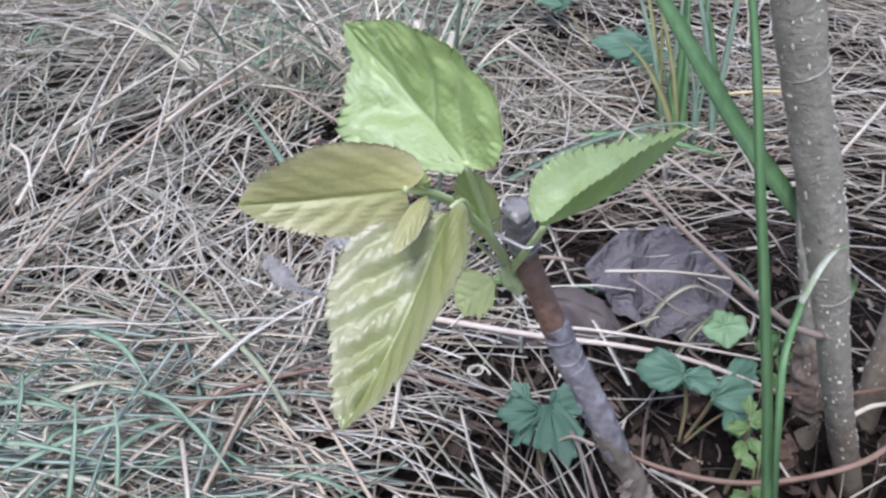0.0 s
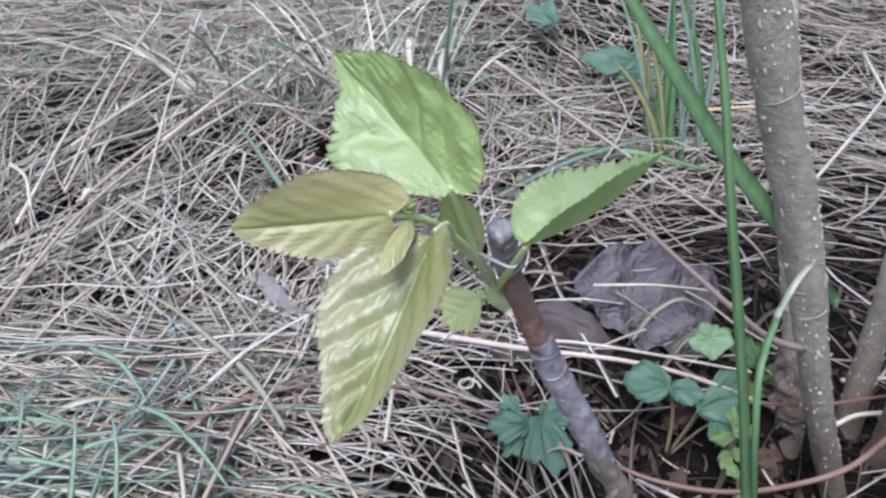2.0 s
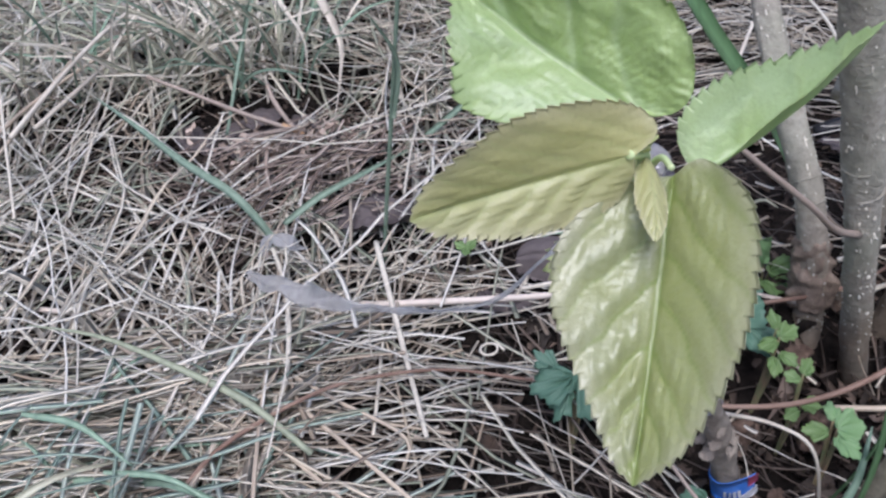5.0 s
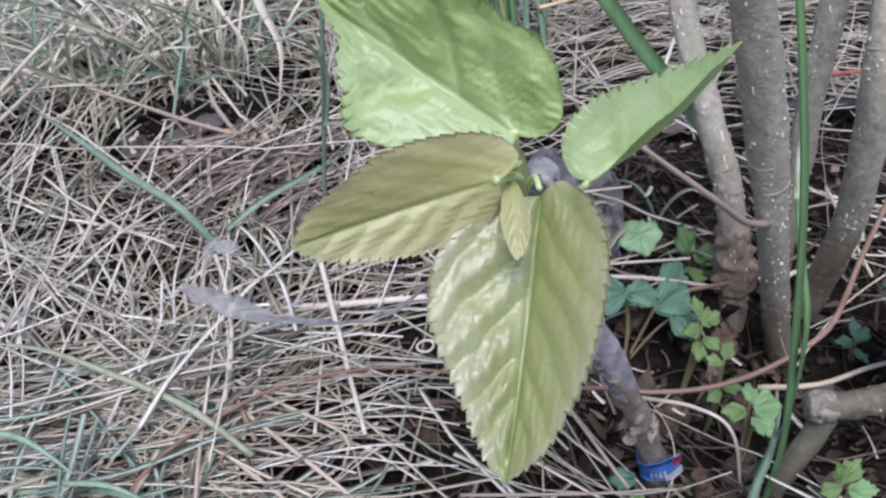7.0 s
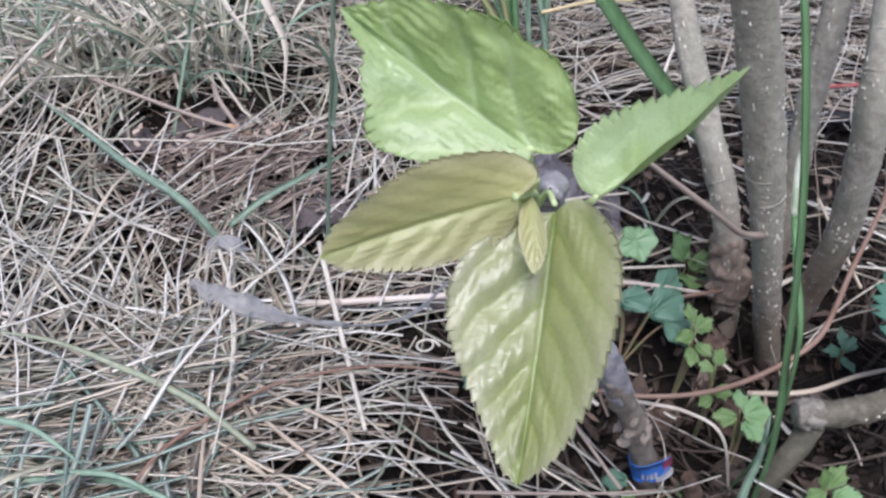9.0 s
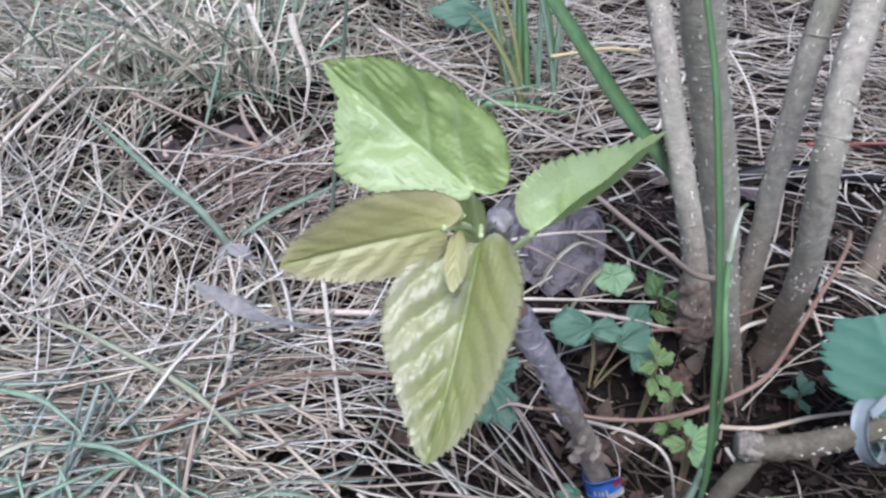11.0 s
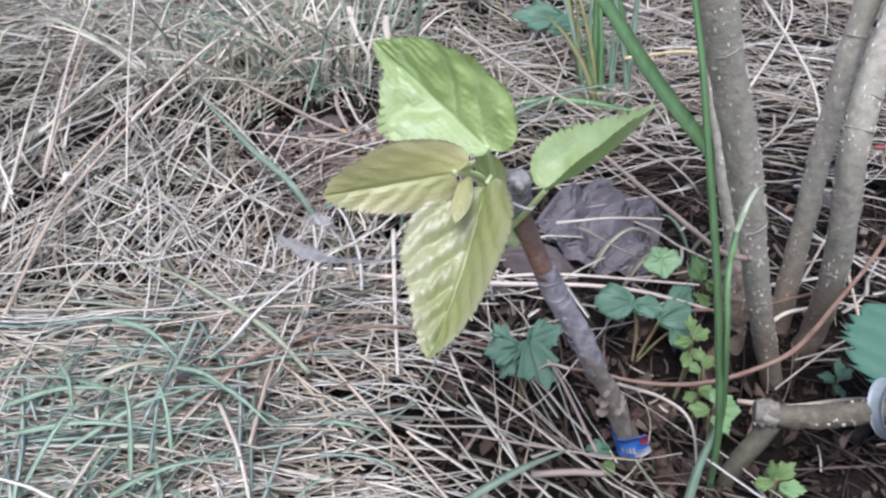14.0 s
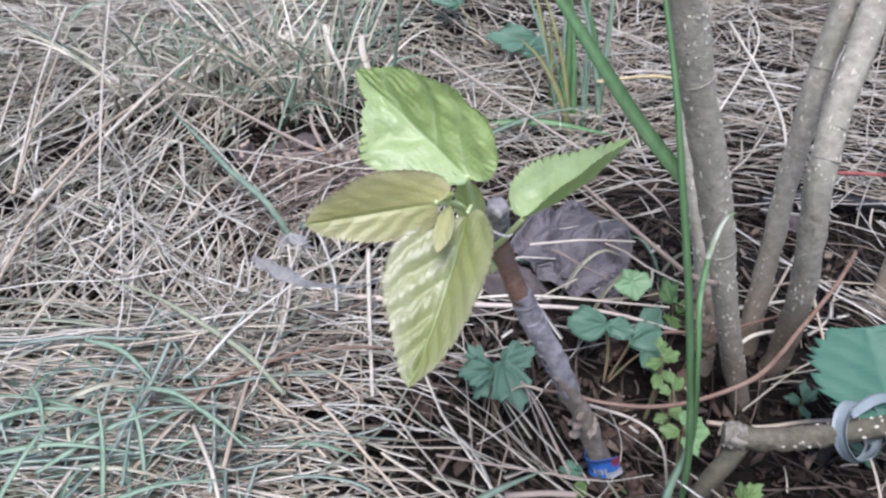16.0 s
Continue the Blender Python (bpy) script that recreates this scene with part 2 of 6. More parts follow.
PEELING = make_bark("peeling_bark", (0.13, 0.098, 0.074), (0.26, 0.20, 0.155), (0.40, 0.325, 0.26), (0.21, 0.165, 0.13), 0.85)
RUNNER = make_plain("red_brown_runner", (0.18, 0.105, 0.075), (0.28, 0.19, 0.145), 60, 0.5)
DEAD_LEAF = make_leaf("dead_brown_leaf", (0.13, 0.118, 0.128), (0.265, 0.248, 0.268), (0.25, 0.237, 0.255), (0.15, 0.138, 0.148), 0.05, 0.55, edging=0.3, ribs=0.3, crease=0.012)
CHAFF = make_straw("brown_chaff", (0.0, (0.13, 0.092, 0.073)), (0.4, (0.34, 0.26, 0.21)), (1.0, (0.68, 0.57, 0.48)), rough=0.55, stain=0.4)
DARK_DEAD = make_leaf("dark_dead_leaf", (0.075, 0.062, 0.062), (0.15, 0.125, 0.125), (0.17, 0.145, 0.14), (0.10, 0.083, 0.083), 0.05, 0.7, edging=0.3, ribs=0.3)
FLAKE = make_straw("leaf_litter", (0.0, (0.016, 0.011, 0.009)), (0.55, (0.042, 0.028, 0.021)), (0.88, (0.085, 0.058, 0.043)), (1.0, (0.20, 0.145, 0.108)), rough=0.85, stain=0.3)
CHIP = make_straw("brown_leaf_chips", (0.0, (0.014, 0.010, 0.008)), (0.5, (0.040, 0.026, 0.019)), (0.85, (0.10, 0.069, 0.052)), (1.0, (0.26, 0.20, 0.165)), rough=0.75, stain=0.3)
BLUE_TAPE = make_plain("blue_tape", (0.04, 0.17, 0.62), (0.07, 0.24, 0.74), 60, 0.35, 0.5)
WHITE_TAPE = make_plain("white_tape", (0.62, 0.64, 0.70), (0.78, 0.80, 0.84), 80, 0.4, 0.5)
RED_TAPE = make_plain("red_tape", (0.45, 0.06, 0.14), (0.55, 0.10, 0.20), 60, 0.4, 0.5)
GREY_TAG = make_plain("grey_plastic_tag", (0.34, 0.41, 0.44), (0.46, 0.53, 0.56), 60, 0.3, 0.6, lit=0.35)
INK = make_plain("dark_print", (0.05, 0.06, 0.07), (0.08, 0.09, 0.10), 60, 0.6)
CLEAR_FILM = make_plain("thin_clear_film", (0.72, 0.72, 0.74), (0.92, 0.92, 0.93), 220, 0.10, 1.0, 0.5, 0.0008, lit=0.35)
CLEAR_FILM.node_tree.nodes["Principled BSDF"].inputs["Alpha"].default_value = 0.24
FLUFF = make_plain("off_white_fluff", (0.60, 0.56, 0.49), (0.78, 0.75, 0.68), 260, 0.8, 0.2, bump=0.8, dist=0.002)
BLACK_PIPE = make_plain("black_pipe", (0.012, 0.012, 0.014), (0.03, 0.03, 0.034), 80, 0.45)
RED_STICK = make_plain("red_stick", (0.28, 0.07, 0.07), (0.40, 0.13, 0.12), 80, 0.6)


# ---- tools for meshes ----
def part(name, mesh, material, parent=None, label="", smooth=True):
    ob = new(name, mesh)
    mesh.materials.append(material)
    if smooth:
        mesh.polygons.foreach_set("use_smooth", [True] * len(mesh.polygons))
    ob.parent = parent
    return tagged(ob, label)


def thing(name, label, category, group="", kind="", at=(0, 0, 0)):
    ob = new(name)
    ob.empty_display_size = 0.01
    ob.location = at
    return tagged(ob, label, category, group, kind)


def mesh_of(name, verts, faces, **attrs):
    me = bpy.data.meshes.new(name)
    me.from_pydata([tuple(v) for v in verts], [], faces)
    for key, values in attrs.items():
        me.attributes.new(key, "FLOAT", "POINT").data.foreach_set("value", np.asarray(values, np.float32))
    me.update()
    return me


def big_mesh(name, verts, quads):
    """A mesh of many four-sided faces, from arrays."""
    me = bpy.data.meshes.new(name)
    me.vertices.add(len(verts))
    me.vertices.foreach_set("co", np.asarray(verts, np.float32).ravel())
    me.loops.add(quads.size)
    me.loops.foreach_set("vertex_index", quads.astype(np.int32).ravel())
    me.polygons.add(len(quads))
    me.polygons.foreach_set("loop_start", np.arange(0, quads.size, 4, dtype=np.int32))
    me.update(calc_edges=True)
    return me


def smooth_path(points, n):
    """Points along a Catmull-Rom curve through the given ones."""
    p = np.array(points, float)
    if len(p) == 2:
        p = np.array([p[0], (p[0] + p[1]) / 2, p[1]])
    q = np.vstack([2 * p[0] - p[1], p, 2 * p[-1] - p[-2]])
    seg = np.linalg.norm(np.diff(p, axis=0), axis=1)
    acc = np.r_[0, np.cumsum(seg)] / seg.sum()
    out = []
    for s in np.linspace(0, 1, n):
        k = min(int(np.searchsorted(acc, s, "right")) - 1, len(p) - 2)
        u = (s - acc[k]) / (acc[k + 1] - acc[k])
        a, b, c, d = q[k:k + 4]
        out.append(0.5 * (2 * b + (c - a) * u + (2 * a - 5 * b + 4 * c - d) * u * u + (3 * b - a - 3 * c + d) * u ** 3))
    return np.array(out)


def frames(path):
    """Two directions square to the path at each of its points, with no twist."""
    t = np.gradient(path, axis=0)
    t /= np.linalg.norm(t, axis=1)[:, None] + 1e-12
    ref = np.array([0.0, 0.0, 1.0]) if abs(t[0, 2]) < 0.8 else np.array([0.0, 1.0, 0.0])
    a = np.cross(t[0], ref)
    a /= np.linalg.norm(a)
    side = []
    for d in t:
        a = a - d * (a @ d)
        a /= np.linalg.norm(a)
        side.append(a.copy())
    side = np.array(side)
    return t, side, np.cross(t, side)


def tube_mesh(name, points, radii, n=24, sides=12, rough=0.0, seed=0, dome=0.0, grain=1.0):
    """A round stem along a curve, closed at both ends; radii are spread along it; dome rounds its last end."""
    path = smooth_path(points, n)
    rad = np.interp(np.linspace(0, 1, n), np.linspace(0, 1, len(radii)), radii)
    t, s, b = frames(path)
    verts, faces = [], []
    for i in range(n):
        for k in range(sides):
            a = 2 * math.pi * k / sides
            r = rad[i]
            if rough:
                v = Vector((path[i] * 90 * grain).tolist()) + Vector((math.cos(a) * 1.3 * grain + seed, math.sin(a) * 1.3 * grain, 0))
                r *= 1 + rough * noise.noise(v)
            verts.append(path[i] + r * (math.cos(a) * s[i] + math.sin(a) * b[i]))
    for i in range(n - 1):
        for k in range(sides):
            k2 = (k + 1) % sides
            faces.append((i * sides + k, i * sides + k2, (i + 1) * sides + k2, (i + 1) * sides + k))
    for i, flip, grow in ((0, True, 0.0), (n - 1, False, dome)):
        c = len(verts)
        verts.append(path[i] + t[i] * rad[i] * grow)
        for k in range(sides):
            tri = (i * sides + k, i * sides + (k + 1) % sides, c)
            faces.append(tri[::-1] if flip else tri)
    return mesh_of(name, verts, faces)


def sheet_mesh(name, grid, thick, vein=None, edge=None, tint=None):
    """A thin solid sheet from a grid of points: two faces and a rim."""
    g = np.asarray(grid, float)
    nu, nv = g.shape[:2]
    du, dv = np.gradient(g, axis=0), np.gradient(g, axis=1)
    nrm = np.cross(du, dv)
    nrm /= np.linalg.norm(nrm, axis=-1, keepdims=True) + 1e-12
    top, low = g + nrm * thick / 2, g - nrm * thick / 2
    verts = np.vstack([top.reshape(-1, 3), low.reshape(-1, 3)])
    m = nu * nv
    faces = []
    for i in range(nu - 1):
        for j in range(nv - 1):
            a, b, c, d = i * nv + j, i * nv + j + 1, (i + 1) * nv + j + 1, (i + 1) * nv + j
            faces.append((a, d, c, b))
            faces.append((m + a, m + b, m + c, m + d))
    rim = [i * nv for i in range(nu)] + [(nu - 1) * nv + j for j in range(1, nv)] + [i * nv + nv - 1 for i in range(nu - 2, -1, -1)] + list(range(nv - 2, 0, -1))
    for a, b in zip(rim, rim[1:] + rim[:1]):
        faces.append((a, b, m + b, m + a))
    extra = {k: np.r_[np.ravel(v), np.ravel(v)] for k, v in (("vein", vein), ("edge", edge), ("tint", tint)) if v is not None}
    return mesh_of(name, verts, faces, **extra)


def blade_mesh(name, points, width, n=22, fold=0.35, face=(0, -0.6, 0.8), thick=0.0003, root=0.75, tip=0.0, twist=0.0):
    """A grass blade along a curve, folded at its midrib, tapering to its tip; its upper side turned towards face."""
    path = smooth_path(points, n)
    t = np.gradient(path, axis=0)
    t /= np.linalg.norm(t, axis=1)[:, None] + 1e-12
    grid, vein = [], []
    for i in range(n):
        u = i / (n - 1)
        w = width / 2 * (root + (1 - root) * min(1, u * 4)) * max(tip, (1 - u ** 2.2) ** 0.8) + 0.00012
        f = Vector(face)
        if twist:
            f = Matrix.Rotation(twist * u, 3, Vector(t[i])) @ f
        side = np.cross(t[i], np.array(f))
        side /= np.linalg.norm(side) + 1e-12
        up = np.cross(side, t[i])
        grid.append([path[i] + side * w * k + up * abs(k) * w * fold for k in (-1, -0.5, 0, 0.5, 1)])
        vein.append([0.0, 0.25, 1.0, 0.25, 0.0])
    return sheet_mesh(name, grid, thick, vein, np.abs(np.zeros((n, 5))))


def ground(x, y):
    """The height of the soil."""
    x, y = np.asarray(x, float), np.asarray(y, float)
    z = -0.014 - 0.026 * np.exp(-(((x - 0.15) / 0.075) ** 2 + ((y - 0.215) / 0.06) ** 2))
    z = z + 0.05 * np.clip((y - 0.40) / 0.3, 0, 1) ** 1.3 * np.clip((x + 0.12) / 0.25, 0, 1)
    z = z - 0.014 * np.exp(-(((x - 0.03) / 0.06) ** 2 + ((y - 0.19) / 0.045) ** 2) ** 2)
    z = z - 0.012 * np.exp(-(((x + 0.05) / 0.035) ** 2 + ((y - 0.47) / 0.03) ** 2))
    z = z + 0.034 * np.exp(-(((x - 0.148) / 0.022) ** 2 + ((y - 0.254) / 0.020) ** 2))
    z = z + 0.012 * np.exp(-(((x + 0.14) / 0.09) ** 2 + ((y - 0.24) / 0.09) ** 2))
    z = z + 0.004 * np.sin(x * 41 + 1.3) * np.sin(y * 37 + 0.4) + 0.0025 * np.sin(x * 97 + y * 61) + 0.002 * np.sin(y * 143 - x * 88)
    return z


# ---- ground ----
def build_ground():
    near = np.arange(-0.5, 0.9001, 0.005)
    far = np.array([0.95, 1.05, 1.2, 1.5, 2, 3, 5, 9, 16, 30, 60, 120.0])
    xs = np.r_[-far[::-1] + 0.4, near, far]
    near = np.arange(0.0, 1.1001, 0.005)
    far = np.array([0.1, 0.25, 0.5, 1, 2, 4, 8, 15, 30, 60, 120.0])
    ys = np.r_[-far[::-1], near, far + 1.1]
    gx, gy = np.meshgrid(xs, ys, indexing="ij")
    cx, cy = np.clip(gx, -0.5, 0.9), np.clip(gy, 0.0, 1.1)
    away = np.maximum(np.abs(gx - cx), np.abs(gy - cy))
    gz = ground(cx, cy)
    gz = -0.012 + (gz + 0.012) * np.exp(-away / 0.08)
    lump = np.array([noise.noise(Vector((x * 60, y * 60, 0))) * 0.0035 + noise.noise(Vector((x * 190, y * 190, 5))) * 0.0018 for x, y in zip(cx.ravel(), cy.ravel())])
    lump = lump * (away.ravel() == 0)
    verts = np.stack([gx.ravel(), gy.ravel(), gz.ravel() + lump], 1)
    a = np.arange(gx.size).reshape(gx.shape)
    quads = np.stack([a[:-1, :-1], a[1:, :-1], a[1:, 1:], a[:-1, 1:]], -1).reshape(-1, 4)
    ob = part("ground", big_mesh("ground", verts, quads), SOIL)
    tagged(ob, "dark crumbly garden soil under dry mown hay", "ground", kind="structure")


# ---- hay ----
rng = np.random.default_rng(7)


def hay_mesh(name, x, y, angle, length, width, lift, bend, segs=5, sink=0.0, flat=(0.15, 0.7)):
    """Loose straws lying on the ground: three-sided stalks that follow it, each a little bent."""
    n = len(x)
    s = np.linspace(-0.5, 0.5, segs + 1)
    d = np.stack([np.cos(angle), np.sin(angle)], 1)
    e = np.stack([-d[:, 1], d[:, 0]], 1)
    off = (s[None] ** 2 - 0.08) * bend[:, None] * length[:, None]
    kink = np.where(rng.random(n) < 0.22, rng.normal(0, 0.25, n), 0)[:, None] * np.maximum(s[None] - rng.uniform(-0.2, 0.3, n)[:, None], 0) * length[:, None]
    px = x[:, None] + d[:, 0, None] * s * length[:, None] + e[:, 0, None] * (off + kink)
    py = y[:, None] + d[:, 1, None] * s * length[:, None] + e[:, 1, None] * (off + kink)
    tilt = rng.normal(0, 0.045, n)
    mean = ground(x, y)[:, None] * 0.5 + ground(px, py) * 0.5
    pz = np.maximum(mean + lift[:, None] + tilt[:, None] * s * length[:, None] + rng.normal(0, 0.03, n)[:, None] * (s ** 2) * length[:, None], ground(px, py) - 0.001) - sink
    c = np.stack([px, py, pz], -1)
    t = np.gradient(c, axis=1)
    t /= np.linalg.norm(t, axis=-1, keepdims=True)
    side = np.cross(t, np.array([0, 0, 1.0]))
    side /= np.linalg.norm(side, axis=-1, keepdims=True)
    up = np.cross(side, t)
    taper = 1 - 0.45 * rng.random(n)[:, None] * (s + 0.5)[None]
    r = (width[:, None] / 2 * taper)[..., None]
    flat = rng.uniform(*flat, n)[:, None, None]
    ring = np.stack([c + r * (math.cos(a) * side + math.sin(a) * up * flat) for a in (0.35, 2.79, 4.71)], 2)
    idx = np.arange(n * (segs + 1) * 3).reshape(n, segs + 1, 3)
    quads = np.concatenate([np.stack([idx[:, :-1, k], idx[:, :-1, (k + 1) % 3], idx[:, 1:, (k + 1) % 3], idx[:, 1:, k]], -1).reshape(-1, 4) for k in range(3)])
    return big_mesh(name, ring.reshape(-1, 3), quads)


def lay(x, y):
    """The main way in which the mown hay lies at a place: mean and spread of its angle."""
    n = len(x)
    a = rng.uniform(0, math.pi, n)
    pick = rng.random(n)
    back = (x < -0.03 + 0.1 * rng.normal(size=n)) & (y > 0.30)
    a = np.where(back & (pick < 0.62), rng.normal(1.12, 0.30, n), a)
    a = np.where(back & (pick > 0.62) & (pick < 0.8), rng.normal(1.95, 0.3, n), a)
    rows = (y > 0.56 + 0.05 * rng.normal(size=n)) & (pick < 0.6)
    a = np.where(rows, rng.normal(0.05, 0.25, n), a)
    front = (x < -0.03 + 0.03 * rng.normal(size=n)) & (y <= 0.30)
    a = np.where(front & (pick < 0.80), rng.normal(-0.12, 0.20, n), a)
    a = np.where(front & (pick > 0.80) & (pick < 0.92), rng.normal(1.1, 0.35, n), a)
    mid = (np.abs(x + 0.005) < 0.055) & (y < 0.27)
    a = np.where(mid & (pick < 0.55), rng.normal(-0.80, 0.35, n), a)
    a = np.where(mid & (pick > 0.55) & (pick < 0.8), rng.normal(1.15, 0.35, n), a)
    right = (x > 0.08) & (y > 0.33)
    a = np.where(right & (pick < 0.45), rng.normal(-0.25, 0.3, n), a)
    return a


def bare(x, y):
    """How bare of hay the soil is: 1 round the stems of the shrub, 0 in the mown hay."""
    b = np.exp(-(((x - 0.143) / 0.098) ** 2 + ((y - 0.208) / 0.098) ** 2) ** 2)
    b = np.maximum(b, np.exp(-(((x - 0.100) / 0.065) ** 2 + ((y - 0.325) / 0.045) ** 2) ** 2))
    b = np.maximum(b, 0.82 * np.exp(-(((x - 0.22) / 0.10) ** 2 + ((y - 0.325) / 0.075) ** 2)))
    b = np.maximum(b, 0.95 * np.exp(-(((x + 0.050) / 0.052) ** 2 + ((y - 0.462) / 0.034) ** 2) ** 2))
    b = np.maximum(b, 0.10 * ((x < 0.05) & (y > 0.36)))
    b = np.maximum(b, 0.70 * np.exp(-(((x - 0.004) / 0.070) ** 2 + ((y - 0.202) / 0.054) ** 2) ** 2))
    b = np.maximum(b, 0.50 * np.exp(-(((x - 0.020) / 0.035) ** 2 + ((y - 0.268) / 0.025) ** 2) ** 2))
    h = np.sin(x * 47 + 1.7 * np.sin(y * 31)) * np.sin(y * 53 + 1.3 * np.sin(x * 39))
    b = np.maximum(b, 0.72 * np.clip((h - 0.50) / 0.25, 0, 1))
    b = np.maximum(b, 0.45 * np.exp(-(((x + 0.015) / 0.055) ** 2 + ((y - 0.395) / 0.05) ** 2)))
    return np.maximum(b, 0.50 * np.exp(-(((x - 0.035) / 0.065) ** 2 + ((y - 0.195) / 0.055) ** 2) ** 2))


def scatter(n, x0, x1, y0, y1, thin=1.0, reach=0.0):
    """Places and angles for straws, few where the soil is bare; reach: how far out their ends count too."""
    x, y = rng.uniform(x0, x1, n), rng.uniform(y0, y1, n)
    a = lay(x, y)
    b = bare(x, y)
    for s in (-1.8 * reach, -reach, reach, 1.8 * reach):
        b = np.maximum(b, 0.9 * bare(x + s * np.cos(a), y + s * np.sin(a)))
    keep = rng.random(n) > thin * np.minimum(1, 1.35 * b)
    return x[keep], y[keep], a[keep]


def clumps(n, each, x0, x1, y0, y1):
    """Places and angles for straws that lie in loose bundles, each bundle combed one way."""
    cx, cy = rng.uniform(x0, x1, n), rng.uniform(y0, y1, n)
    ca = lay(cx, cy)
    m = rng.integers(each // 2, each * 3 // 2, n)
    x, y, a = (np.repeat(v, m) for v in (cx, cy, ca))
    k = len(x)
    along, across = rng.normal(0, 0.030, k), rng.normal(0, 0.017, k)
    x, y = x + np.cos(a) * along - np.sin(a) * across, y + np.sin(a) * along + np.cos(a) * across
    a = a + rng.normal(0, 0.17, k) + across * 5
    b = np.maximum(bare(x, y), 0.9 * np.maximum(bare(x + 0.03 * np.cos(a), y + 0.03 * np.sin(a)), bare(x - 0.03 * np.cos(a), y - 0.03 * np.sin(a))))
    keep = rng.random(k) > np.minimum(0.985, 1.35 * b)
    return x[keep], y[keep], a[keep]


def build_hay():
    x, y, a = scatter(6500, -0.38, 0.52, 0.06, 0.80, 0.80)
    n = len(x)
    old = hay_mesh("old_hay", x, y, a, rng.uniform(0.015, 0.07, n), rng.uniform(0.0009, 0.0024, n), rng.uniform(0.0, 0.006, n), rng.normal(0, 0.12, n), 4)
    tagged(part("old_hay", old, OLD_HAY), "brown rotting hay matted on the soil, darkened for the shaded gaps", "hay", kind="stuff")
    x, y, a = clumps(190, 28, -0.42, 0.56, 0.04, 0.80)
    n = len(x)
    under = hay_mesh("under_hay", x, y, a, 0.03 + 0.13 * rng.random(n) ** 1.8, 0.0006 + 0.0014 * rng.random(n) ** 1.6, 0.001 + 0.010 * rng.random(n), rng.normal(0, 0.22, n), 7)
    tagged(part("under_hay", under, SHADED_HAY), "pinkish-brown hay under the dry swathes, darkened for the shaded gaps", "hay", kind="stuff")
    x, y, a = clumps(200, 26, -0.42, 0.56, 0.04, 0.80)
    n = len(x)
    hay = hay_mesh("hay", x, y, a, 0.03 + 0.15 * rng.random(n) ** 1.8, 0.0008 + 0.0014 * rng.random(n) ** 1.6, 0.009 + 0.014 * rng.random(n), rng.normal(0, 0.20, n), 8)
    tagged(part("hay", hay, HAY), "loose dry grey-tan hay lying in mown swathes", "hay", kind="stuff")
    x, y, a = scatter(5000, -0.40, 0.54, 0.06, 0.78, 0.97, 0.05)
    n = len(x)
    top = hay_mesh("top_hay", x, y, a, 0.04 + 0.19 * rng.random(n) ** 2.0, 0.0009 + 0.0014 * rng.random(n) ** 1.8, 0.012 + 0.017 * rng.random(n) * (1 - 0.7 * bare(x, y)), rng.normal(0, 0.17, n), 9)
    tagged(part("top_hay", top, BRIGHT_HAY), "single bleached straws strewn over the hay", "hay", kind="stuff")
    x, y = rng.uniform(-0.24, -0.05, 640), rng.uniform(0.10, 0.285, 640)
    n = len(x)
    front = hay_mesh("combed_hay", x, y, rng.normal(-0.12, 0.22, n) + (x + 0.12) * 1.5, rng.uniform(0.05, 0.16, n), 0.0008 + 0.0012 * rng.random(n) ** 1.8, 0.006 + 0.015 * rng.random(n), rng.normal(-0.12, 0.14, n), 9)
    tagged(part("combed_hay", front, BRIGHT_HAY), "bleached straws combed one way by mowing", "hay", kind="stuff")
    x, y, a = scatter(1700, -0.38, 0.50, 0.08, 0.74, 0.93, 0.03)
    n = len(x)
    thin = hay_mesh("thin_hay", x, y, a + rng.normal(0, 0.5, n), rng.uniform(0.04, 0.15, n), rng.uniform(0.0004, 0.0009, n), 0.012 + 0.020 * rng.random(n), rng.normal(0, 0.28, n), 9)
    tagged(part("thin_hay", thin, BRIGHT_HAY), "hair-thin bleached straws over the hay", "hay", kind="stuff")
    x, y, a = scatter(1100, -0.38, 0.50, 0.08, 0.74, 1.3, 0.03)
    n = len(x)
    ribbon = hay_mesh("dry_leaves", x, y, a, rng.uniform(0.02, 0.08, n), rng.uniform(0.002, 0.0045, n), 0.005 + 0.017 * rng.random(n), rng.normal(0, 0.35, n), 8, flat=(0.05, 0.16))
    tagged(part("dry_leaves", ribbon, HAY), "flat bleached grass leaves in the hay", "hay", kind="stuff")
    x, y, a = scatter(6500, -0.9, 1.2, 0.70, 1.5, 0.0)
    keep = rng.random(len(x)) < np.clip((1.5 - y) / 0.5, 0, 1) * np.clip((0.95 - np.abs(x - 0.15)) / 0.35, 0, 1)
    x, y, a = x[keep], y[keep], a[keep]
    n = len(x)
    far = hay_mesh("far_hay", x, y, a, rng.uniform(0.05, 0.22, n), rng.uniform(0.0016, 0.0034, n), rng.uniform(0.0, 0.024, n), rng.normal(0, 0.16, n), 4)
    tagged(part("far_hay", far, HAY), "dry mown hay covering the lawn further off", "hay", kind="stuff")
    x, y = rng.uniform(-0.06, 0.29, 320), rng.uniform(0.12, 0.36, 320)
    n = len(x)
    low = hay_mesh("brown_straws", x, y, np.where(rng.random(n) < 0.5, rng.normal(-0.9, 0.4, n), rng.uniform(0, 3.14, n)), rng.uniform(0.012, 0.075, n), rng.uniform(0.0005, 0.0015, n), rng.uniform(0.001, 0.012, n), rng.normal(0, 0.3, n), 7)
    tagged(part("brown_straws", low, PINK_STRAW), "thin brown straws strewn over bare soil", "straw", kind="stuff")
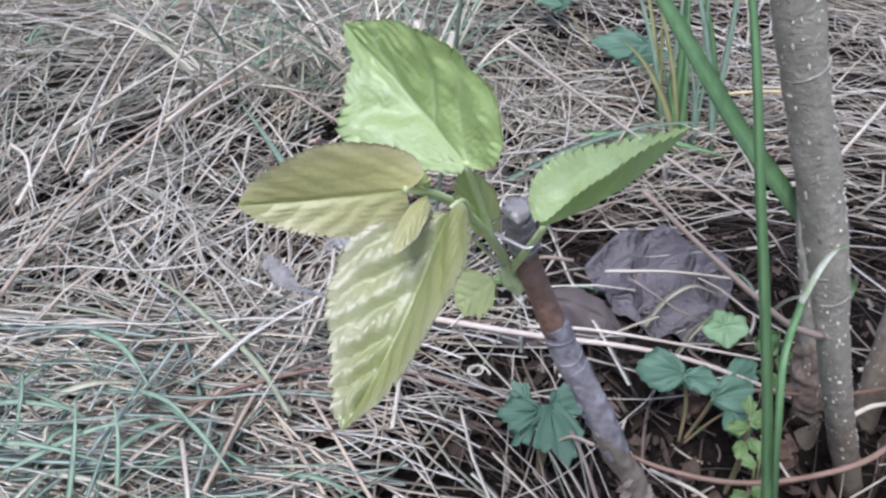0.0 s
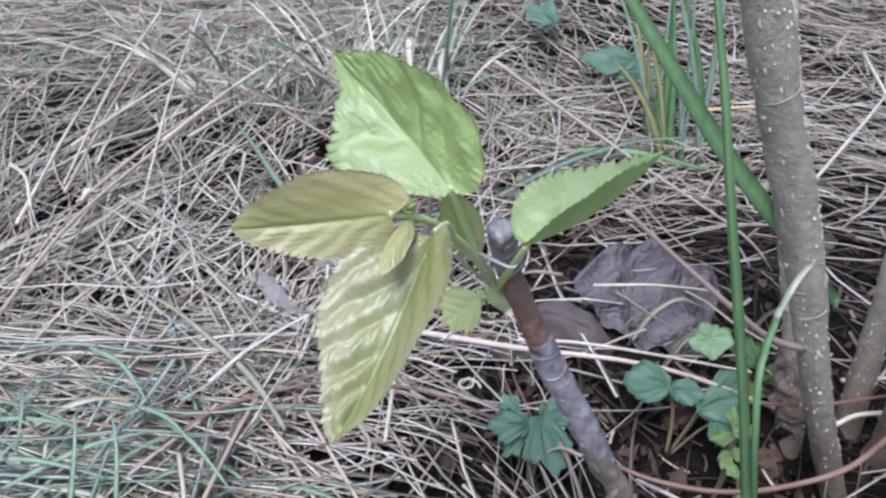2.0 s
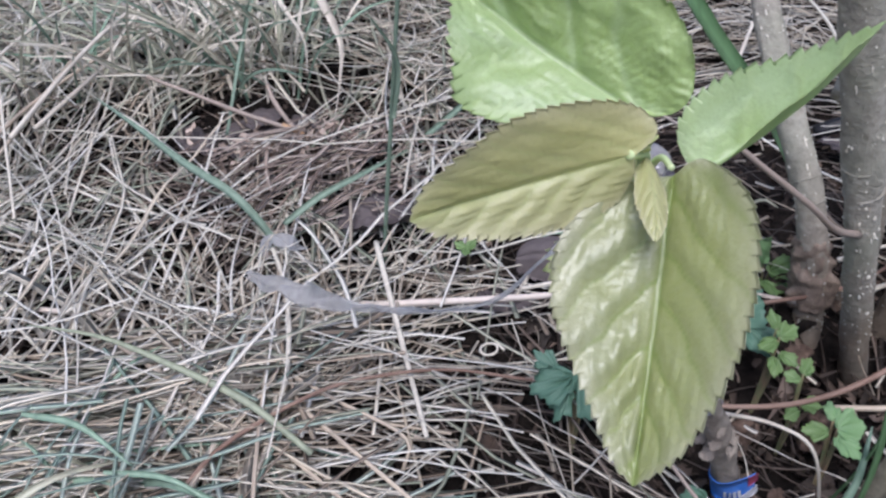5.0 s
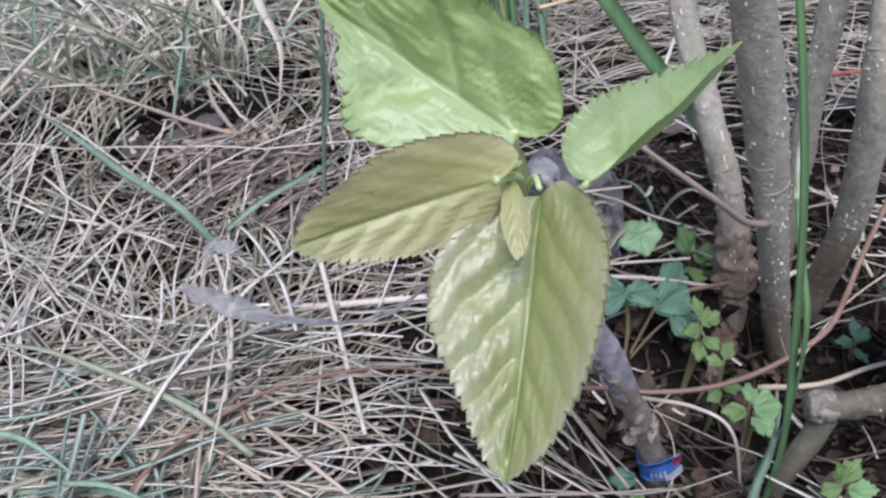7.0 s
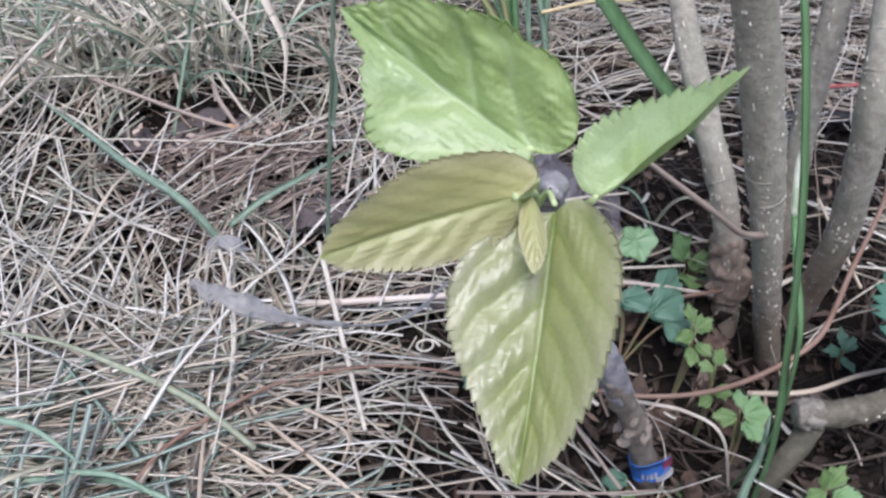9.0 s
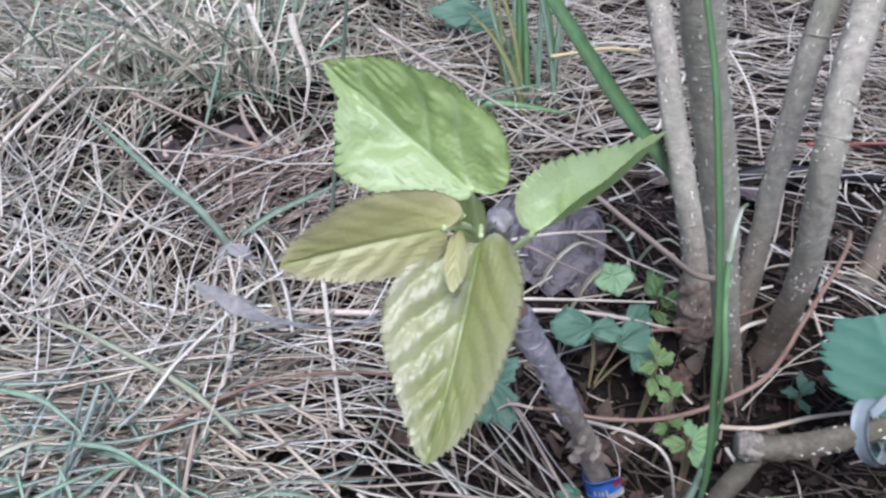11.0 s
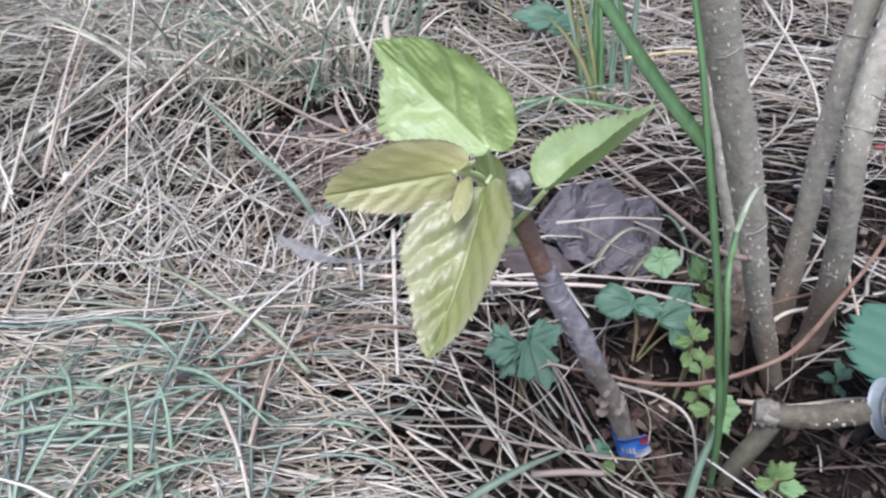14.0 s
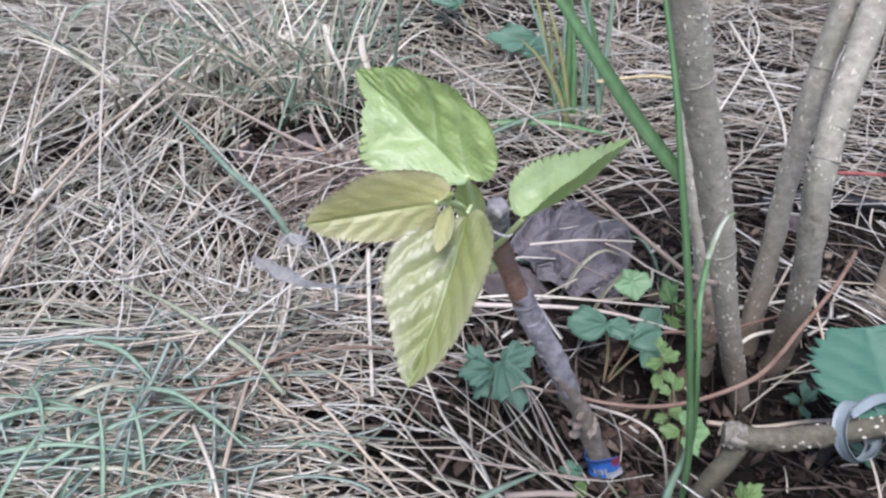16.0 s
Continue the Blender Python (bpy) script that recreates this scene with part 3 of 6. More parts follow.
    x, y, a = scatter(2400, -0.36, 0.45, 0.1, 0.7, 0.8)
    n = len(x)
    chaff = hay_mesh("chaff", x, y, rng.uniform(0, math.pi, n), rng.uniform(0.005, 0.020, n), rng.uniform(0.0008, 0.0028, n), rng.uniform(0.005, 0.018, n), rng.normal(0, 0.2, n), 3)
    tagged(part("chaff", chaff, HAY), "short broken bits of dry straw", "chaff", kind="stuff")
    x, y, a = scatter(3000, -0.36, 0.10, 0.1, 0.66, 0.98, 0.04)
    keep = rng.random(len(x)) < 0.30 + 0.70 * ((x < -0.06) & (y < 0.30)) + 0.55 * (y > 0.40)
    x, y, a = x[keep], y[keep], a[keep]
    n = len(x)
    fade = hay_mesh("faded_grass", x, y, a, rng.uniform(0.04, 0.13, n), rng.uniform(0.0011, 0.0024, n), rng.uniform(0.008, 0.022, n), rng.normal(0, 0.2, n), 6)
    tagged(part("faded_grass", fade, FADED_GRASS), "faded grey-green grass mixed into the hay", "grass", kind="stuff")


def build_green():
    """Thin fresh grass that grows up through the hay beside the swathe."""
    x, y = rng.uniform(-0.24, -0.04, 340), rng.uniform(0.10, 0.28, 340)
    keep = rng.random(340) < np.exp(-(((x + 0.16) / 0.085) ** 2 + ((y - 0.185) / 0.055) ** 2)) + 0.10
    x, y = x[keep], y[keep]
    n = len(x)
    a = np.where(rng.random(n) < 0.55, rng.normal(0.0, 0.3, n), rng.normal(1.45, 0.4, n))
    green = hay_mesh("green_grass", x, y, a, rng.uniform(0.025, 0.09, n), rng.uniform(0.0009, 0.0026, n), 0.014 + 0.014 * rng.random(n), rng.normal(0, 0.14, n), 7, flat=(0.1, 0.3))
    tagged(part("green_grass", green, TEAL_GRASS), "thin blue-green grass growing through the hay", "grass", kind="stuff")


def flakes(name, material, label, x, y, lift, size=1.0):
    """Crumbs of dead leaves, small bent flakes."""
    verts, quads = [], []
    for cx, cy in zip(x, y):
        a, l, w = rng.uniform(0, 6.3), size * rng.uniform(0.002, 0.0075), size * rng.uniform(0.0012, 0.0038)
        q = Euler((rng.normal(0, 0.6), rng.normal(0, 0.6), a)).to_matrix()
        z = float(ground(cx, cy)) + lift + rng.uniform(0.001, 0.005)
        k = len(verts)
        for i in range(3):
            for j in range(3):
                p = q @ Vector(((i - 1) * l / 2 * (1 - 0.3 * abs(j - 1)) + rng.normal(0, l * 0.15), (j - 1) * w / 2 * (1 - 0.35 * abs(i - 1)) + rng.normal(0, w * 0.16), 0.12 * l * ((i - 1) ** 2 + (j - 1) ** 2) * rng.uniform(0.4, 1.4)))
                verts.append((cx + p.x, cy + p.y, z + p.z))
        quads += [(k + i * 3 + j, k + i * 3 + 3 + j, k + i * 3 + 4 + j, k + i * 3 + 1 + j) for i in (0, 1) for j in (0, 1)]
    tagged(part(name, big_mesh(name, verts, np.array(quads)), material), label, "leaf litter", kind="stuff")


def build_litter():
    x, y = rng.uniform(-0.2, 0.34, 8500), rng.uniform(0.1, 0.55, 8500)
    keep = rng.random(8500) < 0.12 + 0.65 * bare(x, y)
    flakes("leaf_litter", FLAKE, "crumbled dead brown leaves on bare soil", x[keep], y[keep], 0.0)
    x, y = rng.normal(0.115, 0.055, 200), rng.normal(0.215, 0.050, 200)
    keep = bare(x, y) > 0.35
    flakes("leaf_chips", CHIP, "curled brown chips of dead leaf and bark", x[keep], y[keep], 0.001, 2.3)
    flakes("brown_chaff", CHAFF, "reddish brown chaff strewn on the hay", rng.normal(-0.030, 0.028, 700), rng.normal(0.412, 0.024, 700), 0.013)
    n = 170
    patch = hay_mesh("pink_chaff", rng.normal(-0.030, 0.030, n), rng.normal(0.402, 0.020, n), rng.normal(0.35, 0.45, n), rng.uniform(0.012, 0.055, n), rng.uniform(0.0008, 0.0022, n), 0.016 + 0.010 * rng.random(n), rng.normal(0, 0.2, n), 5)
    tagged(part("pink_chaff", patch, CHAFF), "pinkish broken straws in a patch of chaff", "chaff", kind="stuff")
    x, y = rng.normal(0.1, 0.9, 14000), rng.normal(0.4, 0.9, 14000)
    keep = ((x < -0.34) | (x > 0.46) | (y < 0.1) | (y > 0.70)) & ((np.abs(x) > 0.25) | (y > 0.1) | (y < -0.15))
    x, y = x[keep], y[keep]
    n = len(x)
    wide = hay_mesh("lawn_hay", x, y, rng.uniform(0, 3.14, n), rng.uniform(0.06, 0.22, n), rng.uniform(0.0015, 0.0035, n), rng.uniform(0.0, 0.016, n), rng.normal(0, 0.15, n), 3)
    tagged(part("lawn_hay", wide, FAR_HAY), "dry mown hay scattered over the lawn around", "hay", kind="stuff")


build_ground()
build_hay()
build_green()
build_litter()


# ---- single straws and stems that stand out from the hay ----
def straw(points, width, material, label, name="straw", category="straw", taper=0.7, sides=7, group="loose straws"):
    n = 8 + 5 * len(points)
    me = tube_mesh(name, points, [width / 2, width / 2 * (1 + taper) / 2, width / 2 * taper], n, sides, 0.18, len(bpy.data.objects))
    return tagged(part(name, me, material), label, category, group)


LONG = "long pinkish dry stem lying across the hay"
stem = thing("dry_stem", LONG, "dry stem")
STEM_LINE = [(-0.153, 0.335, 0.004), (-0.125, 0.324, 0.003), (-0.101, 0.319, 0.0), (-0.055, 0.305, 0.003), (-0.017, 0.293, 0.006), (0.036, 0.274, 0.012), (0.081, 0.264, 0.014), (0.111, 0.256, 0.012), (0.156, 0.244, 0.0)]
part("stalk", tube_mesh("stalk", STEM_LINE, [0.0011, 0.0015, 0.0016, 0.0014, 0.0010, 0.0009], 50, 9, 0.12), PINK_STEM, stem)
part("node", tube_mesh("node", [(-0.107, 0.3205, 0.0005), (-0.099, 0.3185, 0.0003), (-0.091, 0.316, 0.0008)], [0.0015, 0.0020, 0.0017], 10, 9, 0.1), RUNNER, stem, "orange-brown joint")
straw([(-0.012, 0.325, 0.012), (-0.017, 0.265, 0.013), (-0.020, 0.221, 0.010)], 0.0026, PALE_STRAW, "bleached straight straw standing out from the hay")
straw([(-0.067, 0.272, 0.010), (-0.046, 0.246, 0.010), (-0.027, 0.224, 0.009), (-0.030, 0.217, 0.0)], 0.0018, TAN_STRAW, "tan straw bent sharply at its end")
straw([(0.037, 0.279, 0.012), (0.072, 0.276, 0.012), (0.139, 0.261, 0.010)], 0.0018, PALE_STRAW, "pale straw lying in front of the dead leaf")
straw([(0.075, 0.309, 0.020), (0.105, 0.308, 0.021), (0.135, 0.307, 0.018)], 0.0016, PALE_STRAW, "pale straw lying on the dead leaf")
straw([(0.030, 0.1655, 0.002), (0.0465, 0.1637, 0.003), (0.0600, 0.1618, 0.002)], 0.0030, BROWN_STEM, "thick tan stalk stub lying on soil", taper=1.0)
straw([(0.078, 0.204, 0.008), (0.093, 0.188, 0.014), (0.102, 0.176, 0.010), (0.108, 0.168, -0.02)], 0.0016, PALE_STRAW, "arched bleached grass stalk over bare soil")
straw([(0.083, 0.296, 0.026), (0.0863, 0.290, 0.028), (0.100, 0.284, 0.021), (0.111, 0.281, 0.016)], 0.0012, BROWN_STEM, "thin dark twig lying on the dead leaf", "twig", "twig", group="")
straw([(0.160, 0.464, 0.034), (0.196, 0.461, 0.038), (0.222, 0.462, 0.034)], 0.0026, YELLOW_STRAW, "bright yellow straw on the hay")
straw([(-0.202, 0.274, 0.018), (-0.191, 0.360, 0.022), (-0.161, 0.455, 0.022), (-0.140, 0.536, 0.016)], 0.0022, TAN_STRAW, "long tan straw across the swathe")
straw([(-0.223, 0.362, 0.018), (-0.232, 0.468, 0.020), (-0.242, 0.576, 0.014)], 0.0022, PALE_STRAW, "long pale straw across the swathe")
straw([(-0.209, 0.393, 0.018), (-0.212, 0.511, 0.024), (-0.218, 0.636, 0.016)], 0.0020, TAN_STRAW, "long tan straw across the swathe")
straw([(-0.200, 0.386, 0.016), (-0.166, 0.466, 0.020), (-0.113, 0.541, 0.020), (-0.072, 0.627, 0.014)], 0.0024, TAN_STRAW, "long tan straw across the swathe")
straw([(-0.157, 0.461, 0.016), (-0.104, 0.535, 0.020), (-0.037, 0.600, 0.016)], 0.0026, PALE_STRAW, "long pale straw across the swathe")
straw([(-0.162, 0.430, 0.030), (-0.134, 0.485, 0.036), (-0.109, 0.530, 0.038), (-0.065, 0.617, 0.030)], 0.0026, PALE_STRAW, "long pale straw across the swathe")
straw([(-0.216, 0.630, 0.034), (-0.209, 0.495, 0.038), (-0.204, 0.385, 0.028)], 0.0021, PALE_STRAW, "long pale straw across the swathe")
straw([(-0.185, 0.630, 0.034), (-0.169, 0.484, 0.038), (-0.157, 0.370, 0.026)], 0.0018, PALE_STRAW, "long pale straw across the swathe")
straw([(-0.215, 0.428, 0.028), (-0.189, 0.473, 0.034), (-0.149, 0.548, 0.036), (-0.105, 0.599, 0.030)], 0.0022, PALE_STRAW, "long pale straw across the swathe")
straw([(-0.097, 0.206, 0.020), (-0.088, 0.180, 0.021), (-0.083, 0.157, 0.016)], 0.0020, PALE_STRAW, "bleached straight straw standing out from the hay")
straw([(-0.084, 0.184, 0.018), (-0.076, 0.226, 0.018), (-0.066, 0.274, 0.012)], 0.0018, TAN_STRAW, "thin tan straw crossing the swathe")
straw([(-0.060, 0.247, 0.012), (-0.031, 0.196, 0.012), (-0.005, 0.153, 0.006)], 0.0018, TAN_STRAW, "thin tan straw crossing the swathe")
straw([(-0.120, 0.296, 0.012), (-0.090, 0.256, 0.013), (-0.072, 0.235, 0.012), (-0.043, 0.191, 0.008)], 0.0020, TAN_STRAW, "thin tan straw crossing the swathe")
straw([(-0.250, 0.420, 0.020), (-0.234, 0.403, 0.022), (-0.222, 0.378, 0.018)], 0.0024, PALE_STRAW, "bleached straight straw standing out from the hay")
straw([(0.143, 0.207, -0.018), (0.163, 0.196, -0.012), (0.190, 0.196, -0.012), (0.215, 0.192, -0.010)], 0.0026, TAN_STRAW, "tan stalk lying at the foot of the shrub")
straw([(0.168, 0.238, 0.0), (0.180, 0.243, 0.002), (0.198, 0.246, 0.001)], 0.0022, PALE_STRAW, "pale stalk wedged between the shrub stems", taper=0.9)
straw([(0.183, 0.266, 0.0), (0.210, 0.267, 0.001)], 0.0022, PALE_STRAW, "pale stalk wedged between the shrub stems")
straw([(0.024, 0.240, 0.004), (0.049, 0.225, 0.008), (0.061, 0.174, 0.0)], 0.0020, BROWN_STEM, "brown dry stem over bare soil")
straw([(0.005, 0.192, 0.0), (0.048, 0.176, 0.001), (0.076, 0.171, -0.004)], 0.0014, BROWN_STEM, "brown straw over bare soil")
straw([(0.205, 0.395, 0.016), (0.292, 0.494, 0.040), (0.315, 0.560, 0.044)], 0.0022, PALE_STRAW, "long pale straw behind the shrub")
straw([(0.285, 0.530, 0.045), (0.259, 0.399, 0.045), (0.249, 0.350, 0.02)], 0.0024, PALE_STRAW, "long pale straw behind the shrub")
straw([(0.226, 0.280, 0.012), (0.211, 0.228, 0.004)], 0.0020, TAN_STRAW, "tan straw beside the shrub")
straw([(0.028, 0.375, 0.105), (0.060, 0.378, 0.080), (0.110, 0.375, 0.045), (0.165, 0.365, 0.010), (0.185, 0.360, -0.012)], 0.0019, PINK_STEM, "long dead stalk leaning out of the hay", name="dead_stalk", category="dead stalk", group="")


# ---- leaves of the grafted shoot ----
def leaf_mesh(name, base, tip, left, right, sag=(0, 0, 0), at=0.38, teeth=23, tooth=0.062, pucker=0.0011, veins=6, heart=0.10, thick=0.00035, seed=0.0, curl=0.0, power=(0.5, 0.95), na=150, nb=17, blush_sheen=(0, 0, 0), rumple=0.0, ragged=0.0):
    """A toothed leaf. left and right are its widest points, at a share `at` of its length; sag bends the midrib.
    pucker: height of the pleats, one number or one for each half; blush: bronze tint of each half and of the base;
    rumple: height of angular creases; ragged: uneven outline."""
    base, tip, left, right, sag = (np.array(v, float) for v in (base, tip, left, right, sag))
    length = np.linalg.norm(tip - base)
    mid = lambda u: base + (tip - base) * u + sag * 4 * u * (1 - u)
    p, q = power
    top = p / (p + q)
    shape = lambda u: (max(u, 1e-5) / top) ** p * ((1 - u) / (1 - top)) ** q
    sides = (left - mid(at), right - mid(at))
    flat = np.cross(sides[1] - sides[0], tip - base)
    flat /= np.linalg.norm(flat)
    along = (tip - base) / length
    wide = (np.linalg.norm(sides[0]), np.linalg.norm(sides[1]))
    fold = pucker if isinstance(pucker, tuple) else (pucker, pucker)
    grid, vein, edge, tint = [], [], [], []
    for i in range(na):
        u = (i / (na - 1)) ** 1.12
        row, vrow, erow, trow = [], [], [], []
        for j in range(-nb + 1, nb):
            s = abs(j) / (nb - 1)
            half = 0 if j < 0 else 1
            own = seed * 3.7 + half * 11.3
            beat = u * teeth + 0.35 * math.sin(u * 9 + own) + 0.5 * noise.noise(Vector((u * 5, own, 0)))
            saw = beat % 1.0
            big = 0.65 + 0.7 * abs(noise.noise(Vector((math.floor(beat) * 1.7, own, 3.1))))
            w = shape(u)
            rag = ragged * noise.noise(Vector((u * 4.2, own, 7.7)))
            out = s * (w * (1 + rag) + (tooth * big * (saw - 0.5) * 1.3 if 0.03 < u < 0.99 else 0) * s ** 6 * min(1, w * 3))
            pos = mid(u) + sides[half] * out - along * length * heart * out ** 1.5 * (1 - u) ** 5 + along * length * 0.03 * saw * big * s ** 8 * tooth * 8
            ax, ay = u * length, s * w * wide[half]
            warp = 0.30 * noise.noise(Vector((u * 3.1, s * 1.7, own))) + 0.10 * noise.noise(Vector((u * 9, s * 4, own)))
            line = (u - 0.40 * s * w * (1 - 0.3 * u) * (0.85 + 0.3 * s)) * veins + warp + (0.35 if half else 0)
            f = abs(line - round(line))
            ridge = math.exp(-(f * 5.5) ** 2) * (s > 0.02) * (1 - 0.6 * s) * (0.5 + 0.7 * abs(noise.noise(Vector((round(line) * 2.3, s * 3, own)))))
            spine = math.exp(-(s * w * 24) ** 2)
            low = math.floor(line)
            power_of = [0.55 + 0.9 * abs(noise.noise(Vector((v * 3.3, s * 2.2, own + 5)))) for v in (low, low + 1)]
            strong = power_of[0] + (power_of[1] - power_of[0]) * (line - low)
            lump = math.sin(math.pi * min(0.5, f)) * min(1, s * 4) * (1 - 0.65 * s ** 2) * strong
            cell = noise.voronoi(Vector((ax * 300, ay * 300, own)))[0]
            bl = min(1.0, 2.0 * (cell[1] - cell[0])) - 0.5 + 0.5 * noise.noise(Vector((ax * 420, ay * 420, own + 2)))
            swell = noise.noise(Vector((ax * 75, ay * 75, own + 9)))
            wave = math.sin(u * 13 + seed * 2 + half * 1.5) * s ** 2 * 0.6 + noise.noise(Vector((u * 7, s, own + 4))) * s ** 3
            height = fold[half] * (1.25 * lump - 0.5 * spine + 0.35 * swell * min(1, s * 3) + 0.6 * wave)
            height += min(fold[half], 0.0015) * 0.38 * bl * min(1, s * 4) * (1 - 0.6 * s)
            if rumple:
                ac = ay if half else -ay
                bent = noise.noise(Vector((ax * 30, ac * 30, seed)))
                for k, (kx, ky) in enumerate(((31, 9), (-17, 38), (41, -33), (7, 64))):
                    height += rumple * (0.55, 0.5, 0.25, 0.08)[k] * (4 * abs((ax * kx + ac * ky + 0.9 * bent + 0.37 * k) % 1.0 - 0.5) - 1)
            pos = pos + flat * (height * min(1, w * 2) + curl * s * s * w)
            row.append(pos)
            vrow.append(min(1, 0.8 * spine + ridge))
            erow.append(s ** 5)
            trow.append(min(1, max(0, blush_sheen[half] * min(1, s * 5) + blush_sheen[2] * max(0, 1 - 1.5 * u) + 0.35 * bl * max(blush_sheen))))
        grid.append(row)
        vein.append(vrow)
        edge.append(erow)
        tint.append(trow)
    return sheet_mesh(name, grid, thick, vein, edge, tint)


def smooth_step(v):
    v = min(1.0, max(0.0, v))
    return v * v * (3 - 2 * v)


def mulberry_leaf(name, base, tip, bow, halves, veins=6, slope=(0.5, 0.5), teeth=26, tooth=0.0011, pleat=(0.0010, 0.0010), quilt=(0.0003, 0.0003), cup=(0.0, 0.0), wave=0.0010, blush_sheen=(0.0, 0.0), flush=0.0, seed=0.0, na=170, nb=24, thick=0.00014):
    """A young mulberry leaf, each half with an outline of its own. halves: for each, the way out from the midrib and its outline as
    (share of the length, share of the way out); bow: how the midrib leaves the straight line; pleat: depth of the folds between
    the side veins; quilt: small swellings between the finest veins; cup: how far each half curls.
    slope: how far the side veins lean to the tip."""
    base, tip, bow = (np.array(v, float) for v in (base, tip, bow))
    run = tip - base
    length = np.linalg.norm(run)
    mid = lambda u: base + run * u + bow * 4 * u * (1 - u)
    outs = [np.array(h[0], float) for h in halves]
    flat = np.cross(outs[1] - outs[0], run)
    flat /= np.linalg.norm(flat)
    edges = []
    for way, outline in halves:
        wide = np.linalg.norm(way)
        line = smooth_path([(a * length, w * wide, 0) for a, w in outline], na)
        edges.append(np.stack([line[:, 0] / length, line[:, 1] / wide], 1))
    grid, vein, edge, tint = [], [], [], []
    for i in range(na):
        v = i / (na - 1)
        u = v ** 1.35
        row, vrow, erow, trow = [], [], [], []
        for j in range(-nb + 1, nb):
            s = abs(j) / (nb - 1)
            h = 0 if j < 0 else 1
            own = seed * 3.7 + h * 11.3
            a, w = edges[h][i]
            wide = np.linalg.norm(outs[h])
            beat = v * teeth + 0.5 * noise.noise(Vector((v * 5, own, 0)))
            saw, big = beat % 1.0, 0.6 + 0.8 * abs(noise.noise(Vector((math.floor(beat) * 1.7, own, 3.1))))
            full = min(1.0, 6 * v, 12 * (1 - v))
            rim = base + run * a + outs[h] * w
            nib = tooth * big * (saw - 0.5) * full * smooth_step((s - 0.82) / 0.18)
            out = rim - mid(u)
            gap = np.linalg.norm(out) + 1e-9
            pos = mid(u) + out * s + out / gap * nib + run / length * nib * 0.7
            along, off = u + (a - u) * s, s * w * wide / length
            warp = 0.42 * noise.noise(Vector((along * 3.1, s * 2.1, own))) + 0.12 * noise.noise(Vector((along * 10, s * 5, own)))
            line = (along - slope[h] * off * 2.2) * veins + 0.9 + warp + 0.35 * h
            low = math.floor(line)
            f = line - low
            strong = 0.65 + 0.9 * abs(noise.noise(Vector((low * 3.3, own, 5)))) + 0.45 * noise.noise(Vector((along * 4, s * 3, own + 6)))
            near = min(f, 1 - f)
            fold = (smooth_step(f / 0.62) if f < 0.62 else smooth_step((1 - f) / 0.38)) - 0.5
            inner = min(1.0, s * 5) * (1 - 0.55 * s ** 2)
            ripple = 0.5 + 0.5 * math.cos(6.283 * (off * 26 + 0.5 * low + 0.5 * noise.noise(Vector((along * 9, s * 6, own + 3)))))
            puff = ripple * math.sin(math.pi * f) * inner * (0.5 + 0.9 * abs(noise.noise(Vector((along * 8, off * 8, own + 8)))))
            swell = noise.noise(Vector((along * 5, off * 9, own + 9)))
            fine = noise.noise(Vector((along * 60, off * 60, own + 2)))
            spine = math.exp(-(s * gap / 0.0007) ** 2)
            height = pleat[h] * fold * strong * inner + quilt[h] * (puff + 0.25 * fine * inner) + wave * swell * s + 0.5 * wave * math.sin(v * 17 + own) * s ** 3 - 0.0005 * spine + cup[h] * s * s
            pos = pos + flat * height * min(1.0, gap / 0.006)
            row.append(pos)
            vrow.append(min(1.0, spine + 1.0 * math.exp(-(near * (5 + veins * 2.6)) ** 2) * (s > 0.03) * (1 - 0.6 * s) + 0.25 * (1 - ripple) ** 3 * (1 - s)))
            erow.append(s ** 4)
            # Real bronze tint on the bronze leaf, painted sky sheen on the others.
            trow.append(min(1.0, max(0.0, blush_sheen[h] * (0.85 + 0.20 * math.sin(math.pi * f) + 0.5 * swell) + flush * max(0, 1 - 1.4 * u) + 0.25 * fine * max(blush_sheen))))
        grid.append(row)
        vein.append(vrow)
        edge.append(erow)
        tint.append(trow)
    return sheet_mesh(name, grid, thick, vein, edge, tint)


JOINT = (0.0190, 0.1905, 0.1135)
cutting = thing("grafted_mulberry", "grafted mulberry stick with fresh unfolding leaves above mown hay", "sapling")
STOCK = [(0.092, 0.190, -0.052), (0.080, 0.187, -0.010), (0.067, 0.184, 0.024), (0.054, 0.181, 0.052), (0.050, 0.1807, 0.060)]
part("rootstock", tube_mesh("rootstock", STOCK, [0.0054, 0.0050, 0.0042, 0.0039], 60, 20, 0.38, 3), BARK_BROWN, cutting, "grey-brown rough rootstock")
part("scion", tube_mesh("scion", [(0.0335, 0.1865, 0.094), (0.0285, 0.1875, 0.106), (0.0225, 0.1865, 0.122), (0.0205, 0.1825, 0.132)], [0.0039, 0.0038, 0.0036, 0.0034], 22, 18, 0.12, 5), RED_BARK, cutting, "glossy red-brown scion bark")
wrap = part("graft_wrap", tube_mesh("graft_wrap", [(0.057, 0.1815, 0.046), (0.0485, 0.181, 0.066), (0.0425, 0.183, 0.077), (0.037, 0.1855, 0.087), (0.0325, 0.1867, 0.097)], [0.0042, 0.0044, 0.0041, 0.0046, 0.0041], 70, 22, 0.24, 9, 0.0, 2.2), WRAP, cutting, "purple-grey stretched grafting film")
